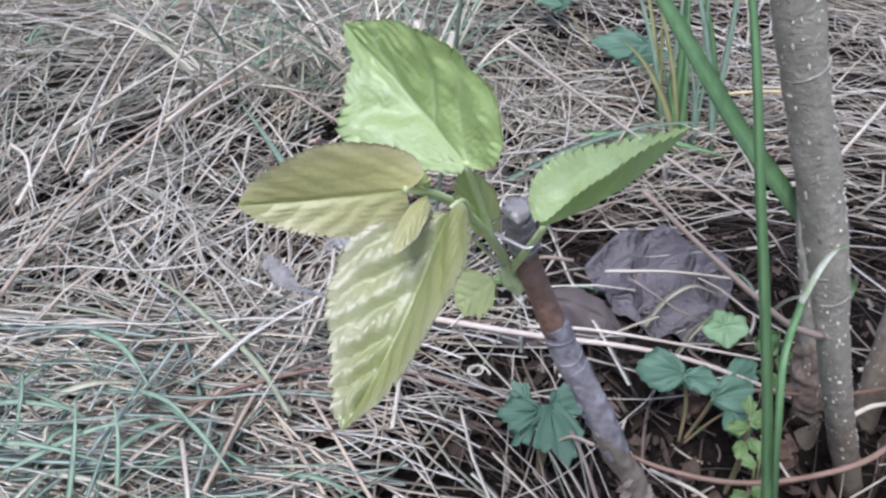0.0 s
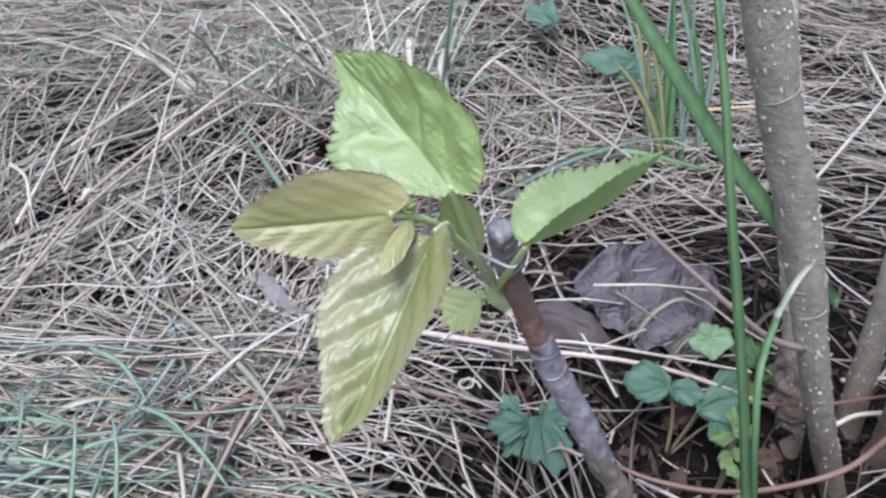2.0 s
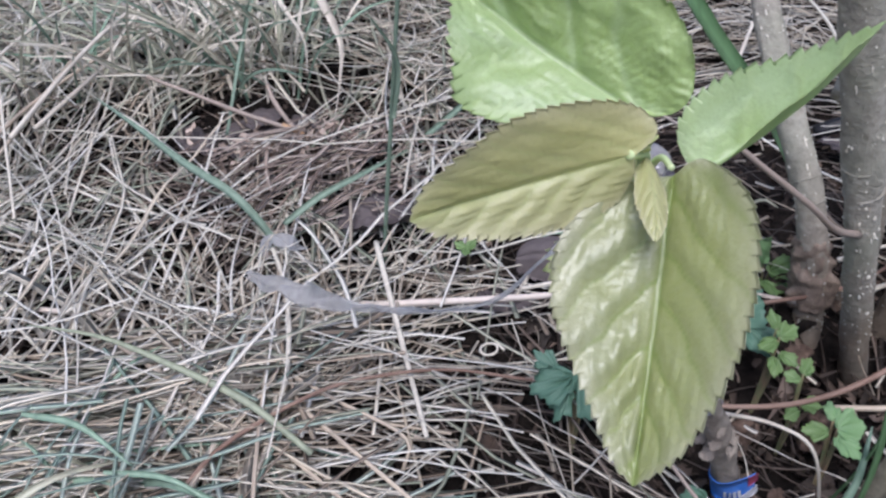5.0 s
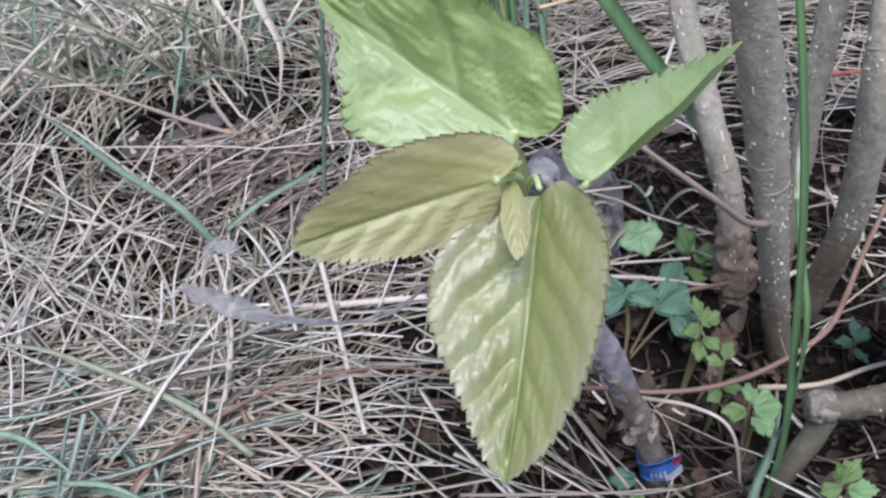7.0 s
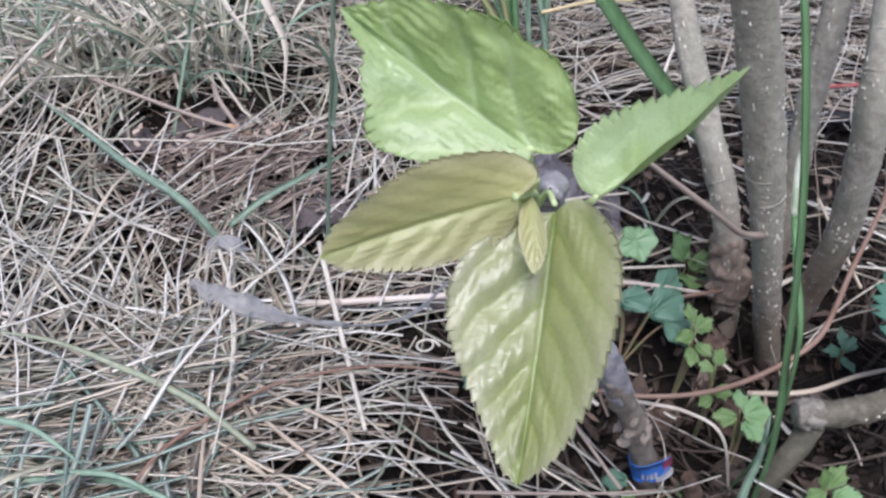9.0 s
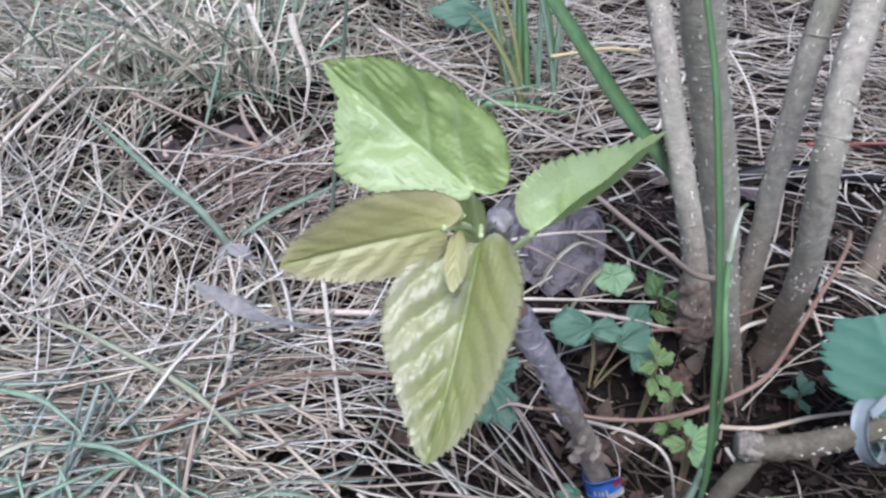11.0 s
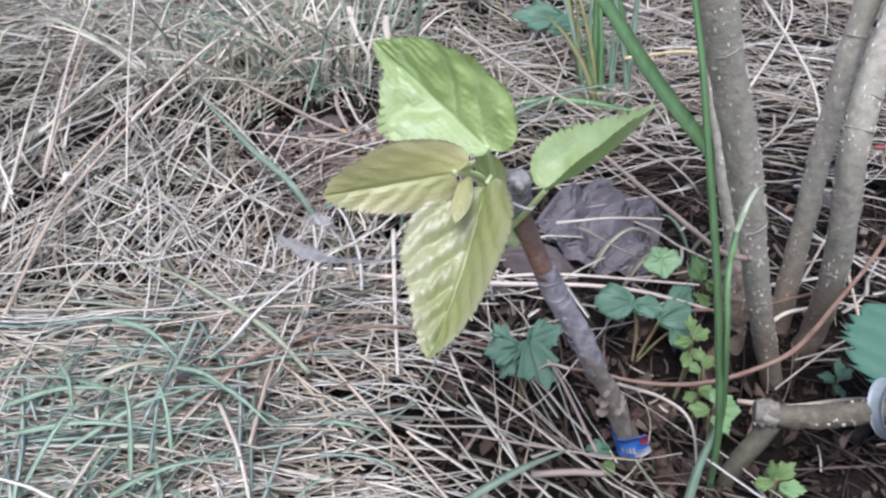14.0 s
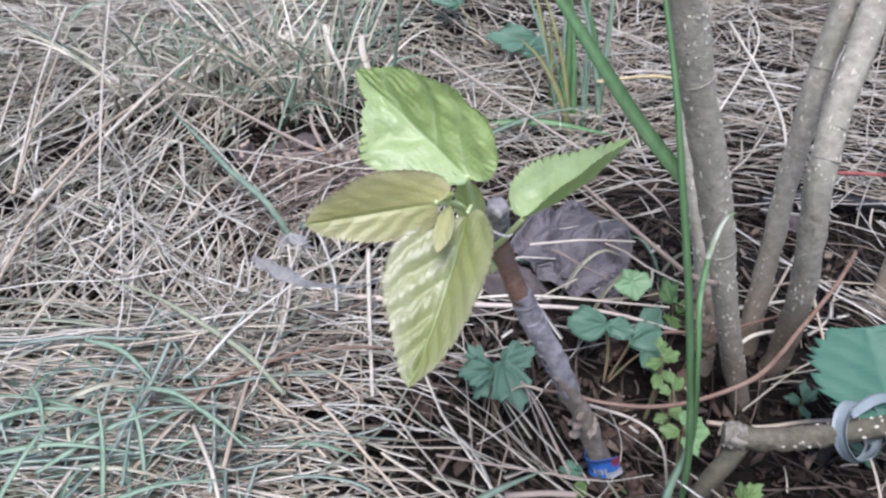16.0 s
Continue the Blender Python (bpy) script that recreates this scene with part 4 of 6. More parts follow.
for k in range(9):
    u = (k + 0.7) / 9.6
    c = Vector((0.057, 0.1815, 0.046)).lerp(Vector((0.0325, 0.1867, 0.097)), u) + Vector((0, -0.0012 * math.sin(u * 3.1), 0))
    d = Vector((-0.0245, 0.0052, 0.051)).normalized()
    a = d.orthogonal().normalized()
    b = d.cross(a)
    lean = 0.0018 * (1 if k % 2 else -0.6)
    loop = [c + (a * math.cos(t) + b * math.sin(t)) * 0.0043 + d * lean * math.sin(t + k) for t in np.linspace(0, 6.28, 14)]
    part("film_turn", tube_mesh("film_turn", [tuple(v) for v in loop], [0.0003, 0.0005, 0.0003], 30, 5, 0.3, k), WRAP, wrap)
cap = part("scion_cap", tube_mesh("scion_cap", [(0.0218, 0.1852, 0.1265), (0.0200, 0.1818, 0.134), (0.0186, 0.1775, 0.1425), (0.0180, 0.176, 0.1455)], [0.0041, 0.0039, 0.0037, 0.0035], 20, 16, 0.2, 11, 0.12), WRAP, cutting, "film-wrapped cut tip of the scion")
part("film_knot", tube_mesh("film_knot", [(0.0179, 0.1757, 0.1450), (0.0178, 0.1751, 0.1466)], [0.0036, 0.0036, 0.0029], 14, 22, 0.35, 4, -0.15, 3.0), FILM, cap, "shiny clear film over the cut")
for k in range(4):
    c = Vector((0.0212, 0.1840, 0.1290)).lerp(Vector((0.0186, 0.1775, 0.1425)), k / 3.2)
    d = Vector((-0.0038, -0.0092, 0.019)).normalized()
    a = d.orthogonal().normalized()
    b = d.cross(a)
    loop = [c + (a * math.cos(t) + b * math.sin(t)) * (0.0040 - 0.0001 * k) + d * 0.0008 * math.sin(t + k) for t in np.linspace(0, 6.28, 14)]
    part("film_turn", tube_mesh("film_turn", [tuple(v) for v in loop], [0.0002, 0.0004, 0.0002], 26, 5, 0.3, k), FILM, cap)
for k, pts in enumerate([[(0.0081, 0.1741, 0.1418), (0.0150, 0.1722, 0.1390), (0.0212, 0.1706, 0.1371), (0.0240, 0.1724, 0.1396)], [(0.0262, 0.1815, 0.1285), (0.0248, 0.1780, 0.1330), (0.0252, 0.1772, 0.1375)], [(0.0165, 0.1800, 0.1240), (0.0140, 0.1770, 0.1275), (0.0105, 0.1755, 0.1335)]]):
    part("film_end", blade_mesh("film_end", pts, 0.0008, 14, 0.1, thick=0.0002, tip=0.6), FILM, cap, "loose end of clear film")
for k, (u, a, l) in enumerate([(0.44, 3.6, 0.005), (0.50, 5.2, 0.006), (0.58, 4.2, 0.004), (0.55, 5.7, 0.005), (0.47, 2.6, 0.004), (0.70, 4.8, 0.0035), (0.36, 5.9, 0.0035)]):
    c = Vector((0.080, 0.187, -0.010)).lerp(Vector((0.054, 0.181, 0.052)), u)
    out = Vector((math.cos(a), math.sin(a), 0.1)).normalized()
    side = out.cross(Vector((-0.4, -0.1, 0.9))).normalized()
    f0 = c + out * 0.0036
    part("bark_flake", leaf_mesh("bark_flake", f0, f0 + out * l * 0.6 + Vector((-0.2, 0, -0.5)) * l, f0 + out * l * 0.4 + side * l * 0.5, f0 + out * l * 0.4 - side * l * 0.5, at=0.5, teeth=3, tooth=0.3, pucker=0.0006, seed=k * 1.9, power=(0.4, 0.4), na=20, nb=6, ragged=0.5), BARK_BROWN, cutting)
SHOOT = [JOINT, (0.0150, 0.180, 0.128), (0.0085, 0.166, 0.147), (0.0010, 0.153, 0.163), (-0.0045, 0.1462, 0.1695)]
part("shoot", tube_mesh("shoot", SHOOT, [0.0019, 0.0014, 0.0012, 0.0010, 0.0008], 26, 10, 0.1), PETIOLE, cutting, "soft pale green shoot")
part("bud_scale", tube_mesh("bud_scale", [(0.0225, 0.1885, 0.1095), (0.0190, 0.1885, 0.1135), (0.0176, 0.1868, 0.1180)], [0.0028, 0.0036, 0.0024], 14, 14, 0.4, 0, 0.3, 2.0), PETIOLE, cutting)


def shoot_leaf(name, material, label, petiole, radius, base, tip, left, right, **shape):
    blade = part("leaf", leaf_mesh("leaf", base, tip, left, right, **shape), material, cutting, label)
    if petiole:
        part("petiole", tube_mesh("petiole", petiole, [radius, radius * 0.8, radius * 0.7], 16, 8), PETIOLE, blade, "pale petiole")
    return blade


def large_leaf(material, label, petiole, radius, **shape):
    blade = part("leaf", mulberry_leaf("leaf", **shape), material, cutting, label)
    part("petiole", tube_mesh("petiole", petiole, [radius, radius * 0.8, radius * 0.7], 16, 8), PETIOLE, blade, "pale petiole")


large_leaf(GREEN_LEAF, "broad fresh green leaf folded along its midrib", [(0.0125, 0.1745, 0.1355), (0.0085, 0.1690, 0.151), (0.0043, 0.1630, 0.1665)], 0.0012,
           base=(0.0041, 0.1628, 0.1665), tip=(-0.0252, 0.1945, 0.1863), bow=(0.0018, 0.0035, -0.0034), seed=1.0, veins=2.8, slope=(0.45, 0.65),
           halves=(((-0.0133, -0.0052, -0.0112), ((0, 0), (-0.02, 0.12), (0.08, 0.36), (0.22, 0.64), (0.40, 0.90), (0.53, 0.99), (0.60, 0.90), (0.67, 0.68), (0.75, 0.50), (0.80, 0.27), (0.90, 0.14), (1, 0))),
                   ((0.0085, -0.0019, 0.0147), ((0, 0), (-0.06, 0.07), (-0.11, 0.22), (-0.12, 0.45), (-0.06, 0.72), (0.03, 0.93), (0.15, 1.06), (0.27, 1.01), (0.38, 1.05), (0.55, 0.89), (0.75, 0.65), (0.89, 0.32), (1, 0)))),
           pleat=(0.0011, 0.0018), quilt=(0.0008, 0.0011), wave=0.0016, blush_sheen=(0.55, 0.12), teeth=24, tooth=0.0010)
large_leaf(BRONZE_LEAF, "young bronze-green leaf with pale toothed edge", [(0.0010, 0.1530, 0.1630), (-0.003, 0.1470, 0.1690), (-0.0085, 0.1425, 0.1728)], 0.0011,
           base=(-0.0080, 0.1420, 0.1728), tip=(-0.0430, 0.1437, 0.1673), bow=(0.0008, 0.0036, -0.0026), seed=2.3, veins=5, slope=(0.55, 0.8),
           halves=(((0.0017, -0.0002, -0.0096), ((0, 0), (0.01, 0.45), (0.10, 0.86), (0.29, 1.03), (0.49, 1.01), (0.67, 0.82), (0.86, 0.53), (0.95, 0.25), (1, 0))),
                   ((-0.0028, 0.0036, 0.0100), ((0, 0), (-0.09, 0.16), (-0.13, 0.40), (-0.05, 0.74), (0.10, 0.94), (0.28, 1.01), (0.45, 0.98), (0.66, 0.76), (0.85, 0.48), (0.95, 0.22), (1, 0)))),
           pleat=(0.00055, 0.00010), quilt=(0.00028, 0.00018), wave=0.0006, blush_sheen=(0.08, 0.6), flush=0.3, teeth=26, tooth=0.0009)
large_leaf(PALE_LEAF, "large drooping yellow-green leaf with deep pleats", [(0.0060, 0.1610, 0.1525), (0.0040, 0.1530, 0.1630), (0.0012, 0.1450, 0.1668)], 0.0008,
           base=(0.0004, 0.1431, 0.1666), tip=(-0.0197, 0.1091, 0.1384), bow=(0.0012, 0.0014, -0.0024), seed=3.1, veins=5.2, slope=(0.55, 0.62),
           halves=(((0.0036, -0.0055, 0.0041), ((0, 0), (-0.04, 0.45), (-0.02, 0.95), (0.10, 1.78), (0.23, 2.08), (0.40, 2.12), (0.55, 1.98), (0.70, 1.66), (0.87, 1.05), (0.95, 0.5), (1, 0))),
                   ((-0.0143, 0.0067, 0.0022), ((0, 0), (0.04, 0.38), (0.15, 0.78), (0.28, 1.01), (0.38, 1.06), (0.50, 1.0), (0.65, 0.76), (0.81, 0.46), (0.94, 0.22), (1, 0)))),
           pleat=(0.0005, 0.0017), quilt=(0.0004, 0.0009), wave=0.0012, blush_sheen=(0.25, 0.6), teeth=28, tooth=0.0010, na=190, nb=26)
# Tint painted here: sky sheen on the upper half, a brightened lip.
large_leaf(GREEN_LEAF, "pointed fresh green leaf folded upwards", [(0.0185, 0.1865, 0.1172), (0.0212, 0.1755, 0.1325), (0.0242, 0.1660, 0.1476)], 0.0013,
           base=(0.0244, 0.1658, 0.1476), tip=(0.0534, 0.1631, 0.1766), bow=(0.0028, 0.0003, -0.0028), seed=4.4, veins=3.2, slope=(0.5, 0.5),
           halves=(((-0.0047, -0.0066, 0.0043), ((0, 0), (0.00, 0.40), (0.10, 0.72), (0.28, 0.80), (0.45, 0.86), (0.62, 0.98), (0.78, 0.62), (0.90, 0.28), (1, 0))),
                   ((-0.0062, 0.0077, 0.0047), ((0, 0), (-0.03, 0.35), (0.05, 0.90), (0.19, 1.18), (0.34, 1.14), (0.57, 0.80), (0.72, 0.50), (0.86, 0.22), (1, 0)))),
           pleat=(0.0004, 0.0008), quilt=(0.0002, 0.0003), wave=0.0008, blush_sheen=(0.5, 0.85), teeth=20, tooth=0.0016)
shoot_leaf("leaf", BRONZE_LEAF, "small folded young leaf hanging at the shoot tip", None, 0.0008,
           (-0.0040, 0.1448, 0.1698), (-0.0098, 0.1298, 0.1660), (-0.0048, 0.1360, 0.1672), (-0.0092, 0.1378, 0.1676), sag=(0, -0.001, 0.001), seed=5.2, na=60, nb=9, teeth=12, pucker=0.0004, veins=5, blush_sheen=(0.3, 0.3, 0.2))
part("stipule", tube_mesh("stipule", [(0.0180, 0.1880, 0.1160), (0.0110, 0.1785, 0.1300), (0.0052, 0.1705, 0.1420)], [0.0008, 0.0006, 0.0004], 14, 7, 0.1), PETIOLE, cutting, "thin pale stipule")
part("stipule", tube_mesh("stipule", [(0.0200, 0.1868, 0.1150), (0.0165, 0.1820, 0.1230), (0.0150, 0.1790, 0.1300)], [0.0007, 0.0005, 0.0003], 12, 7, 0.1), PETIOLE, cutting, "thin pale stipule")
shoot_leaf("leaf", BUD_LEAF, "small upright green leaf behind the shoot", [(0.0182, 0.1872, 0.1168), (0.0155, 0.1795, 0.1290), (0.0122, 0.1742, 0.1375)], 0.0010,
           (0.0125, 0.1745, 0.1370), (0.0035, 0.1690, 0.1610), (0.0120, 0.1732, 0.1525), (0.0030, 0.1680, 0.1500), seed=6.1, na=70, nb=9, teeth=12, pucker=0.0004, veins=5)
shoot_leaf("leaf", BUD_LEAF, "small lobed yellow-green leaf low on the stick", [(0.0200, 0.1895, 0.1120), (0.0165, 0.1880, 0.1125), (0.0130, 0.1870, 0.1130)], 0.0007,
           (0.0140, 0.1870, 0.1135), (0.0035, 0.1840, 0.1060), (0.0115, 0.1825, 0.1040), (0.0030, 0.1890, 0.1140), seed=7.7, na=60, nb=9, teeth=5, tooth=0.26, pucker=0.0005, veins=4)
for k in range(6):
    a = k * 1.05 + 0.4
    b0 = Vector((-0.0050, 0.1462, 0.1700))
    out = Vector((math.cos(a) * 0.0023, -0.001 + math.sin(a) * 0.0021, 0.0032 + 0.0012 * (k % 2)))
    side = out.cross(Vector((0, 0, 1))).normalized() * 0.0014
    part("bud_leaf", leaf_mesh("bud_leaf", b0, b0 + out, b0 + out * 0.5 + side, b0 + out * 0.5 - side, na=18, nb=5, teeth=5, pucker=0.0002, seed=k), BUD_LEAF, cutting)


# ---- tape tied to the stick ----
def ring_mesh(name, centre, axis, radius, height, thick, start=0.0, sweep=6.283, slope=0.0, n=40, flare=0.0):
    """A band of tape round an axis, from one turn of the angle to another."""
    d = Vector(axis).normalized()
    a = d.orthogonal().normalized()
    b = d.cross(a)
    grid = []
    for i in range(n):
        t = start + sweep * i / (n - 1)
        r = radius * (1 + flare * (i / (n - 1)))
        rim = a * math.cos(t) + b * math.sin(t)
        grid.append([np.array(Vector(centre) + rim * (r + 0.0006 * math.sin(h * 3 + t * 2)) + d * (height * (h - 0.5) + slope * math.sin(t))) for h in (0, 0.33, 0.67, 1)])
    return sheet_mesh(name, grid, thick)


def band_patch(name, u0, u1, h0, h1, lift, thick, n=26):
    """A piece of the tape: it hugs the front of the stick and its free end runs straight on past it."""
    c, d = Vector((0.0793, 0.1868, -0.0095)), Vector((-0.30, -0.06, 0.95)).normalized()
    side = Vector((0.97, -0.22, 0.30)).normalized()
    front = d.cross(side)
    if front.y > 0:
        front = -front
    r = 0.0051
    line = [(-0.55 * r, -0.85 * r), (-0.98 * r, 0), (-0.72 * r, 0.72 * r), (0, 1.04 * r), (0.7 * r, 1.06 * r), (1.3 * r, 0.92 * r), (1.75 * r, 0.72 * r)]
    path = smooth_path([(a, b, 0) for a, b in line], 90)
    grid = []
    for i in range(n):
        u = u0 + (u1 - u0) * i / (n - 1)
        a, b, _ = path[int(round(u * 89))]
        row = []
        for h in np.linspace(h0, h1, 5):
            out = lift + 0.0003 * math.sin(h * 5 + u * 9) + 0.0010 * max(0, u - 0.8) * 5 * (h - 0.5)
            row.append(np.array(c + side * (a * (1 + lift / r)) + front * (b + out) + d * ((h - 0.5) * 0.0145 + 0.0028 * max(0, u - 0.55) ** 1.3 * (h * 1.6))))
        grid.append(row)
    return sheet_mesh(name, grid, thick)


band = tagged(part("tape_band", band_patch("tape_band", 0.0, 1.0, 0.0, 1.0, 0.0002, 0.0003, 60), BLUE_TAPE), "blue and white plastic tape wrapped round the stick", "tape")
part("white_edge", band_patch("white_edge", 0.68, 1.0, 0.0, 0.30, 0.0006, 0.0002), WHITE_TAPE, band, "white lower corner")
part("red_corner", band_patch("red_corner", 0.84, 1.0, 0.55, 1.0, 0.0006, 0.0002), RED_TAPE, band, "red printed corner")
for k in range(4):
    part("print", band_patch("print", 0.48 + 0.065 * k, 0.52 + 0.065 * k, 0.28, 0.56, 0.0006, 0.0002, 4), WHITE_TAPE, band, "small white print bar")


# ---- stems of the shrub ----
def shrub_stem(name, line, radii, label, spots, seed, n=60, sides=20, material=BARK, scars=()):
    ob = thing(name, label, "shrub stem", "stems of the shrub")
    skin = tube_mesh("bark", line, [0.86 * v for v in radii], n, sides, 0.17, seed)
    up = np.array([v.co.z for v in skin.vertices])
    skin.attributes.new("age", "FLOAT", "POINT").data.foreach_set("value", np.clip(1.15 - (up + 0.02) / 0.075, 0, 1).astype(np.float32))
    body = part("bark", skin, material, ob)
    for share in scars:
        k = int(share * (n - 1))
        way = smooth_path(line, n)
        t, s, b = frames(way)
        wide = np.interp(share, np.linspace(0, 1, len(radii)), [0.86 * v for v in radii])
        loop = [way[k] + (math.cos(q) * s[k] + math.sin(q) * b[k]) * wide * 0.97 + t[k] * wide * 0.12 * math.sin(q + seed) for q in np.linspace(0, 6.283, 20)]
        part("leaf_scar", tube_mesh("leaf_scar", loop, [0.0003, 0.0007, 0.0003], 44, 7, 0.6, seed, 0.0, 2.0), material, body, "ring of an old leaf scar")
    path = smooth_path(line, 240)
    t, s, b = frames(path)
    radii = [0.86 * v for v in radii]
    rad = np.interp(np.linspace(0, 1, 240), np.linspace(0, 1, len(radii)), radii)
    r = np.random.default_rng(seed)
    verts, faces = [], []
    for m in range(spots * 8 // 5):
        i, a = r.integers(32, 238), r.uniform(0, 6.283)
        out = math.cos(a) * s[i] + math.sin(a) * b[i]
        side = np.cross(t[i], out)
        l, w = 0.00045 + 0.0017 * r.random() ** 2.2, r.uniform(0.0003, 0.00065)
        c = path[i] + out * rad[i] * 1.01
        ring = [c + t[i] * l * math.cos(q) + side * w * math.sin(q) - out * 0.0004 for q in np.arange(6) * 1.0472] + [c + out * 0.00045]
        if m < spots // 3:
            part("lenticel", mesh_of("lenticel", ring, [(q, (q + 1) % 6, 6) for q in range(6)]), SPOT, body)
        else:
            k = len(verts)
            verts += ring
            faces += [(k + q, k + (q + 1) % 6, k + 6) for q in range(6)]
    part("lenticel", mesh_of("lenticel", verts, faces), SPOT, body, "scattered pale lenticels")["kind"] = "stuff"
    return ob


TALL = "grey-green speckled shrub stem rising from the soil"
stem_a = shrub_stem("shrub_stem", [(0.186, 0.236, -0.062), (0.176, 0.231, -0.036), (0.152, 0.2245, 0.024), (0.139, 0.223, 0.060), (0.124, 0.2245, 0.106), (0.104, 0.2245, 0.158), (0.082, 0.222, 0.215), (0.055, 0.220, 0.285), (0.02, 0.22, 0.37)], [0.0072, 0.0064, 0.0064, 0.0080, 0.0080, 0.0080, 0.0078, 0.0075, 0.0072], TALL, 420, 11, 80, scars=(0.335, 0.36, 0.53, 0.72))
part("twig", tube_mesh("twig", [(0.1335, 0.219, 0.063), (0.118, 0.2150, 0.072), (0.101, 0.212, 0.088), (0.081, 0.2165, 0.105), (0.062, 0.2225, 0.121)], [0.0014, 0.0011, 0.0009, 0.0008], 24, 8, 0.15), BROWN_STEM, stem_a, "thin dead side twig")
part("twig_stub", tube_mesh("twig_stub", [(0.119, 0.231, 0.112), (0.124, 0.236, 0.118), (0.127, 0.239, 0.121)], [0.0040, 0.0034, 0.0020], 10, 10, 0.2), BARK, stem_a, "healed side bud")
stem_back = shrub_stem("shrub_stem", [(0.157, 0.242, -0.045), (0.154, 0.246, 0.0), (0.152, 0.253, 0.027), (0.149, 0.269, 0.056), (0.150, 0.296, 0.081), (0.151, 0.322, 0.108), (0.152, 0.36, 0.148)], [0.0072, 0.0070, 0.0069, 0.0066, 0.0064, 0.0064], "brownish speckled shrub stem leaning backwards", 160, 12, 50, scars=(0.4, 0.44))
part("peeling_bark", tube_mesh("peeling_bark", [(0.1545, 0.2475, 0.000), (0.1535, 0.249, 0.010), (0.1525, 0.2515, 0.020), (0.1517, 0.2545, 0.030)], [0.0086, 0.0080, 0.0072, 0.0062], 30, 22, 0.5, 61, -0.2, 2.5), PEELING, stem_back, "brown peeling bark at its foot")
shrub_stem("shrub_stem", [(0.190, 0.257, -0.050), (0.187, 0.258, 0.0), (0.188, 0.264, 0.042), (0.1885, 0.270, 0.075), (0.1895, 0.273, 0.10), (0.190, 0.276, 0.125), (0.195, 0.282, 0.160), (0.205, 0.293, 0.21), (0.22, 0.31, 0.28)], [0.0076, 0.0066, 0.0062, 0.0062, 0.0064, 0.0062, 0.0060], "grey speckled shrub stem crossing its neighbour", 200, 13, 60, scars=(0.34, 0.56))
shrub_stem("shrub_stem", [(0.199, 0.250, -0.062), (0.198, 0.242, -0.012), (0.190, 0.233, 0.025), (0.185, 0.229, 0.048), (0.176, 0.226, 0.085), (0.172, 0.229, 0.115), (0.180, 0.243, 0.137), (0.195, 0.262, 0.157), (0.207, 0.279, 0.182), (0.222, 0.30, 0.22), (0.24, 0.325, 0.27)], [0.0088, 0.0076, 0.0072, 0.0070, 0.0070, 0.0072, 0.0076, 0.0076, 0.0074], TALL, 260, 14, 60, scars=(0.30, 0.50, 0.53))
shrub_stem("shrub_stem", [(0.262, 0.262, -0.05), (0.266, 0.264, -0.010), (0.269, 0.270, 0.030), (0.268, 0.268, 0.085), (0.25, 0.252, 0.135), (0.24, 0.24, 0.18)], [0.0062, 0.0058, 0.0055, 0.0052, 0.005], "slender brown shrub stem among the straw", 70, 15, 40)

branch = thing("cut_branch", "sawn-off speckled branch lying with a grey tag", "branch")
BRANCH = [(0.127, 0.1685, 0.0222), (0.135, 0.1657, 0.0222), (0.152, 0.1630, 0.0220), (0.178, 0.1615, 0.0245), (0.215, 0.160, 0.0285), (0.27, 0.157, 0.034)]
part("bark", tube_mesh("bark", BRANCH, [0.0048, 0.0048, 0.0044, 0.0047, 0.0052], 80, 24, 0.30, 21, 0.0, 2.5), OLIVE_BARK, branch)
part("cut_end", tube_mesh("cut_end", [(0.1330, 0.1662, 0.0224), (0.1285, 0.1678, 0.0225), (0.1260, 0.1687, 0.0225), (0.1245, 0.1692, 0.0225)], [0.0049, 0.0056, 0.0056, 0.0043], 24, 28, 0.50, 22, -0.1, 3.5), CUT_WOOD, branch, "pale weathered cut end")
part("side_stub", tube_mesh("side_stub", [(0.132, 0.1665, 0.018), (0.127, 0.165, 0.007), (0.121, 0.164, -0.006), (0.118, 0.164, -0.03)], [0.0046, 0.0042, 0.0038, 0.0036], 18, 14, 0.35, 23), OLIVE_BARK, branch)
b_path = smooth_path(BRANCH, 200)
b_t, b_s, b_b = frames(b_path)
b_rng = np.random.default_rng(31)
for _ in range(110):
    i, a = int(b_rng.integers(30, 190)), float(b_rng.uniform(0, 6.28))
    out = math.cos(a) * b_s[i] + math.sin(a) * b_b[i]
    c = b_path[i] + out * 0.0047
    side, l = np.cross(b_t[i], out), float(b_rng.uniform(0.0006, 0.0015))
    ring = [c + b_t[i] * l * math.cos(q) + side * 0.0006 * math.sin(q) - out * 0.0004 for q in np.arange(6) * 1.047]
    part("lenticel", mesh_of("lenticel", ring + [c + out * 0.0007], [(m, (m + 1) % 6, 6) for m in range(6)]), SPOT, branch)

tag = thing("plant_tag", "grey plastic strip tag looped round the cut branch", "tag")
part("loop", ring_mesh("loop", (0.181, 0.1606, 0.0250), (0.42, -0.68, 0.60), 0.0118, 0.0068, 0.0004, 0.3, 6.2, 0.0008, 44, 0.05), GREY_TAG, tag)
part("tongue", blade_mesh("tongue", [(0.1755, 0.1625, 0.0345), (0.186, 0.166, 0.0378), (0.194, 0.167, 0.0372), (0.201, 0.166, 0.0315), (0.2045, 0.164, 0.0245)], 0.0048, 20, 0.05, (0.1, -0.7, 0.7), 0.0004, 0.8, 0.6), GREY_TAG, tag, "folded free end of the strip")
part("print_bar", ring_mesh("print_bar", (0.181, 0.1606, 0.0250), (0.42, -0.68, 0.60), 0.0109, 0.0020, 0.0002, 1.1, 0.35, 0.0, 10), INK, tag, "dark printed bar")


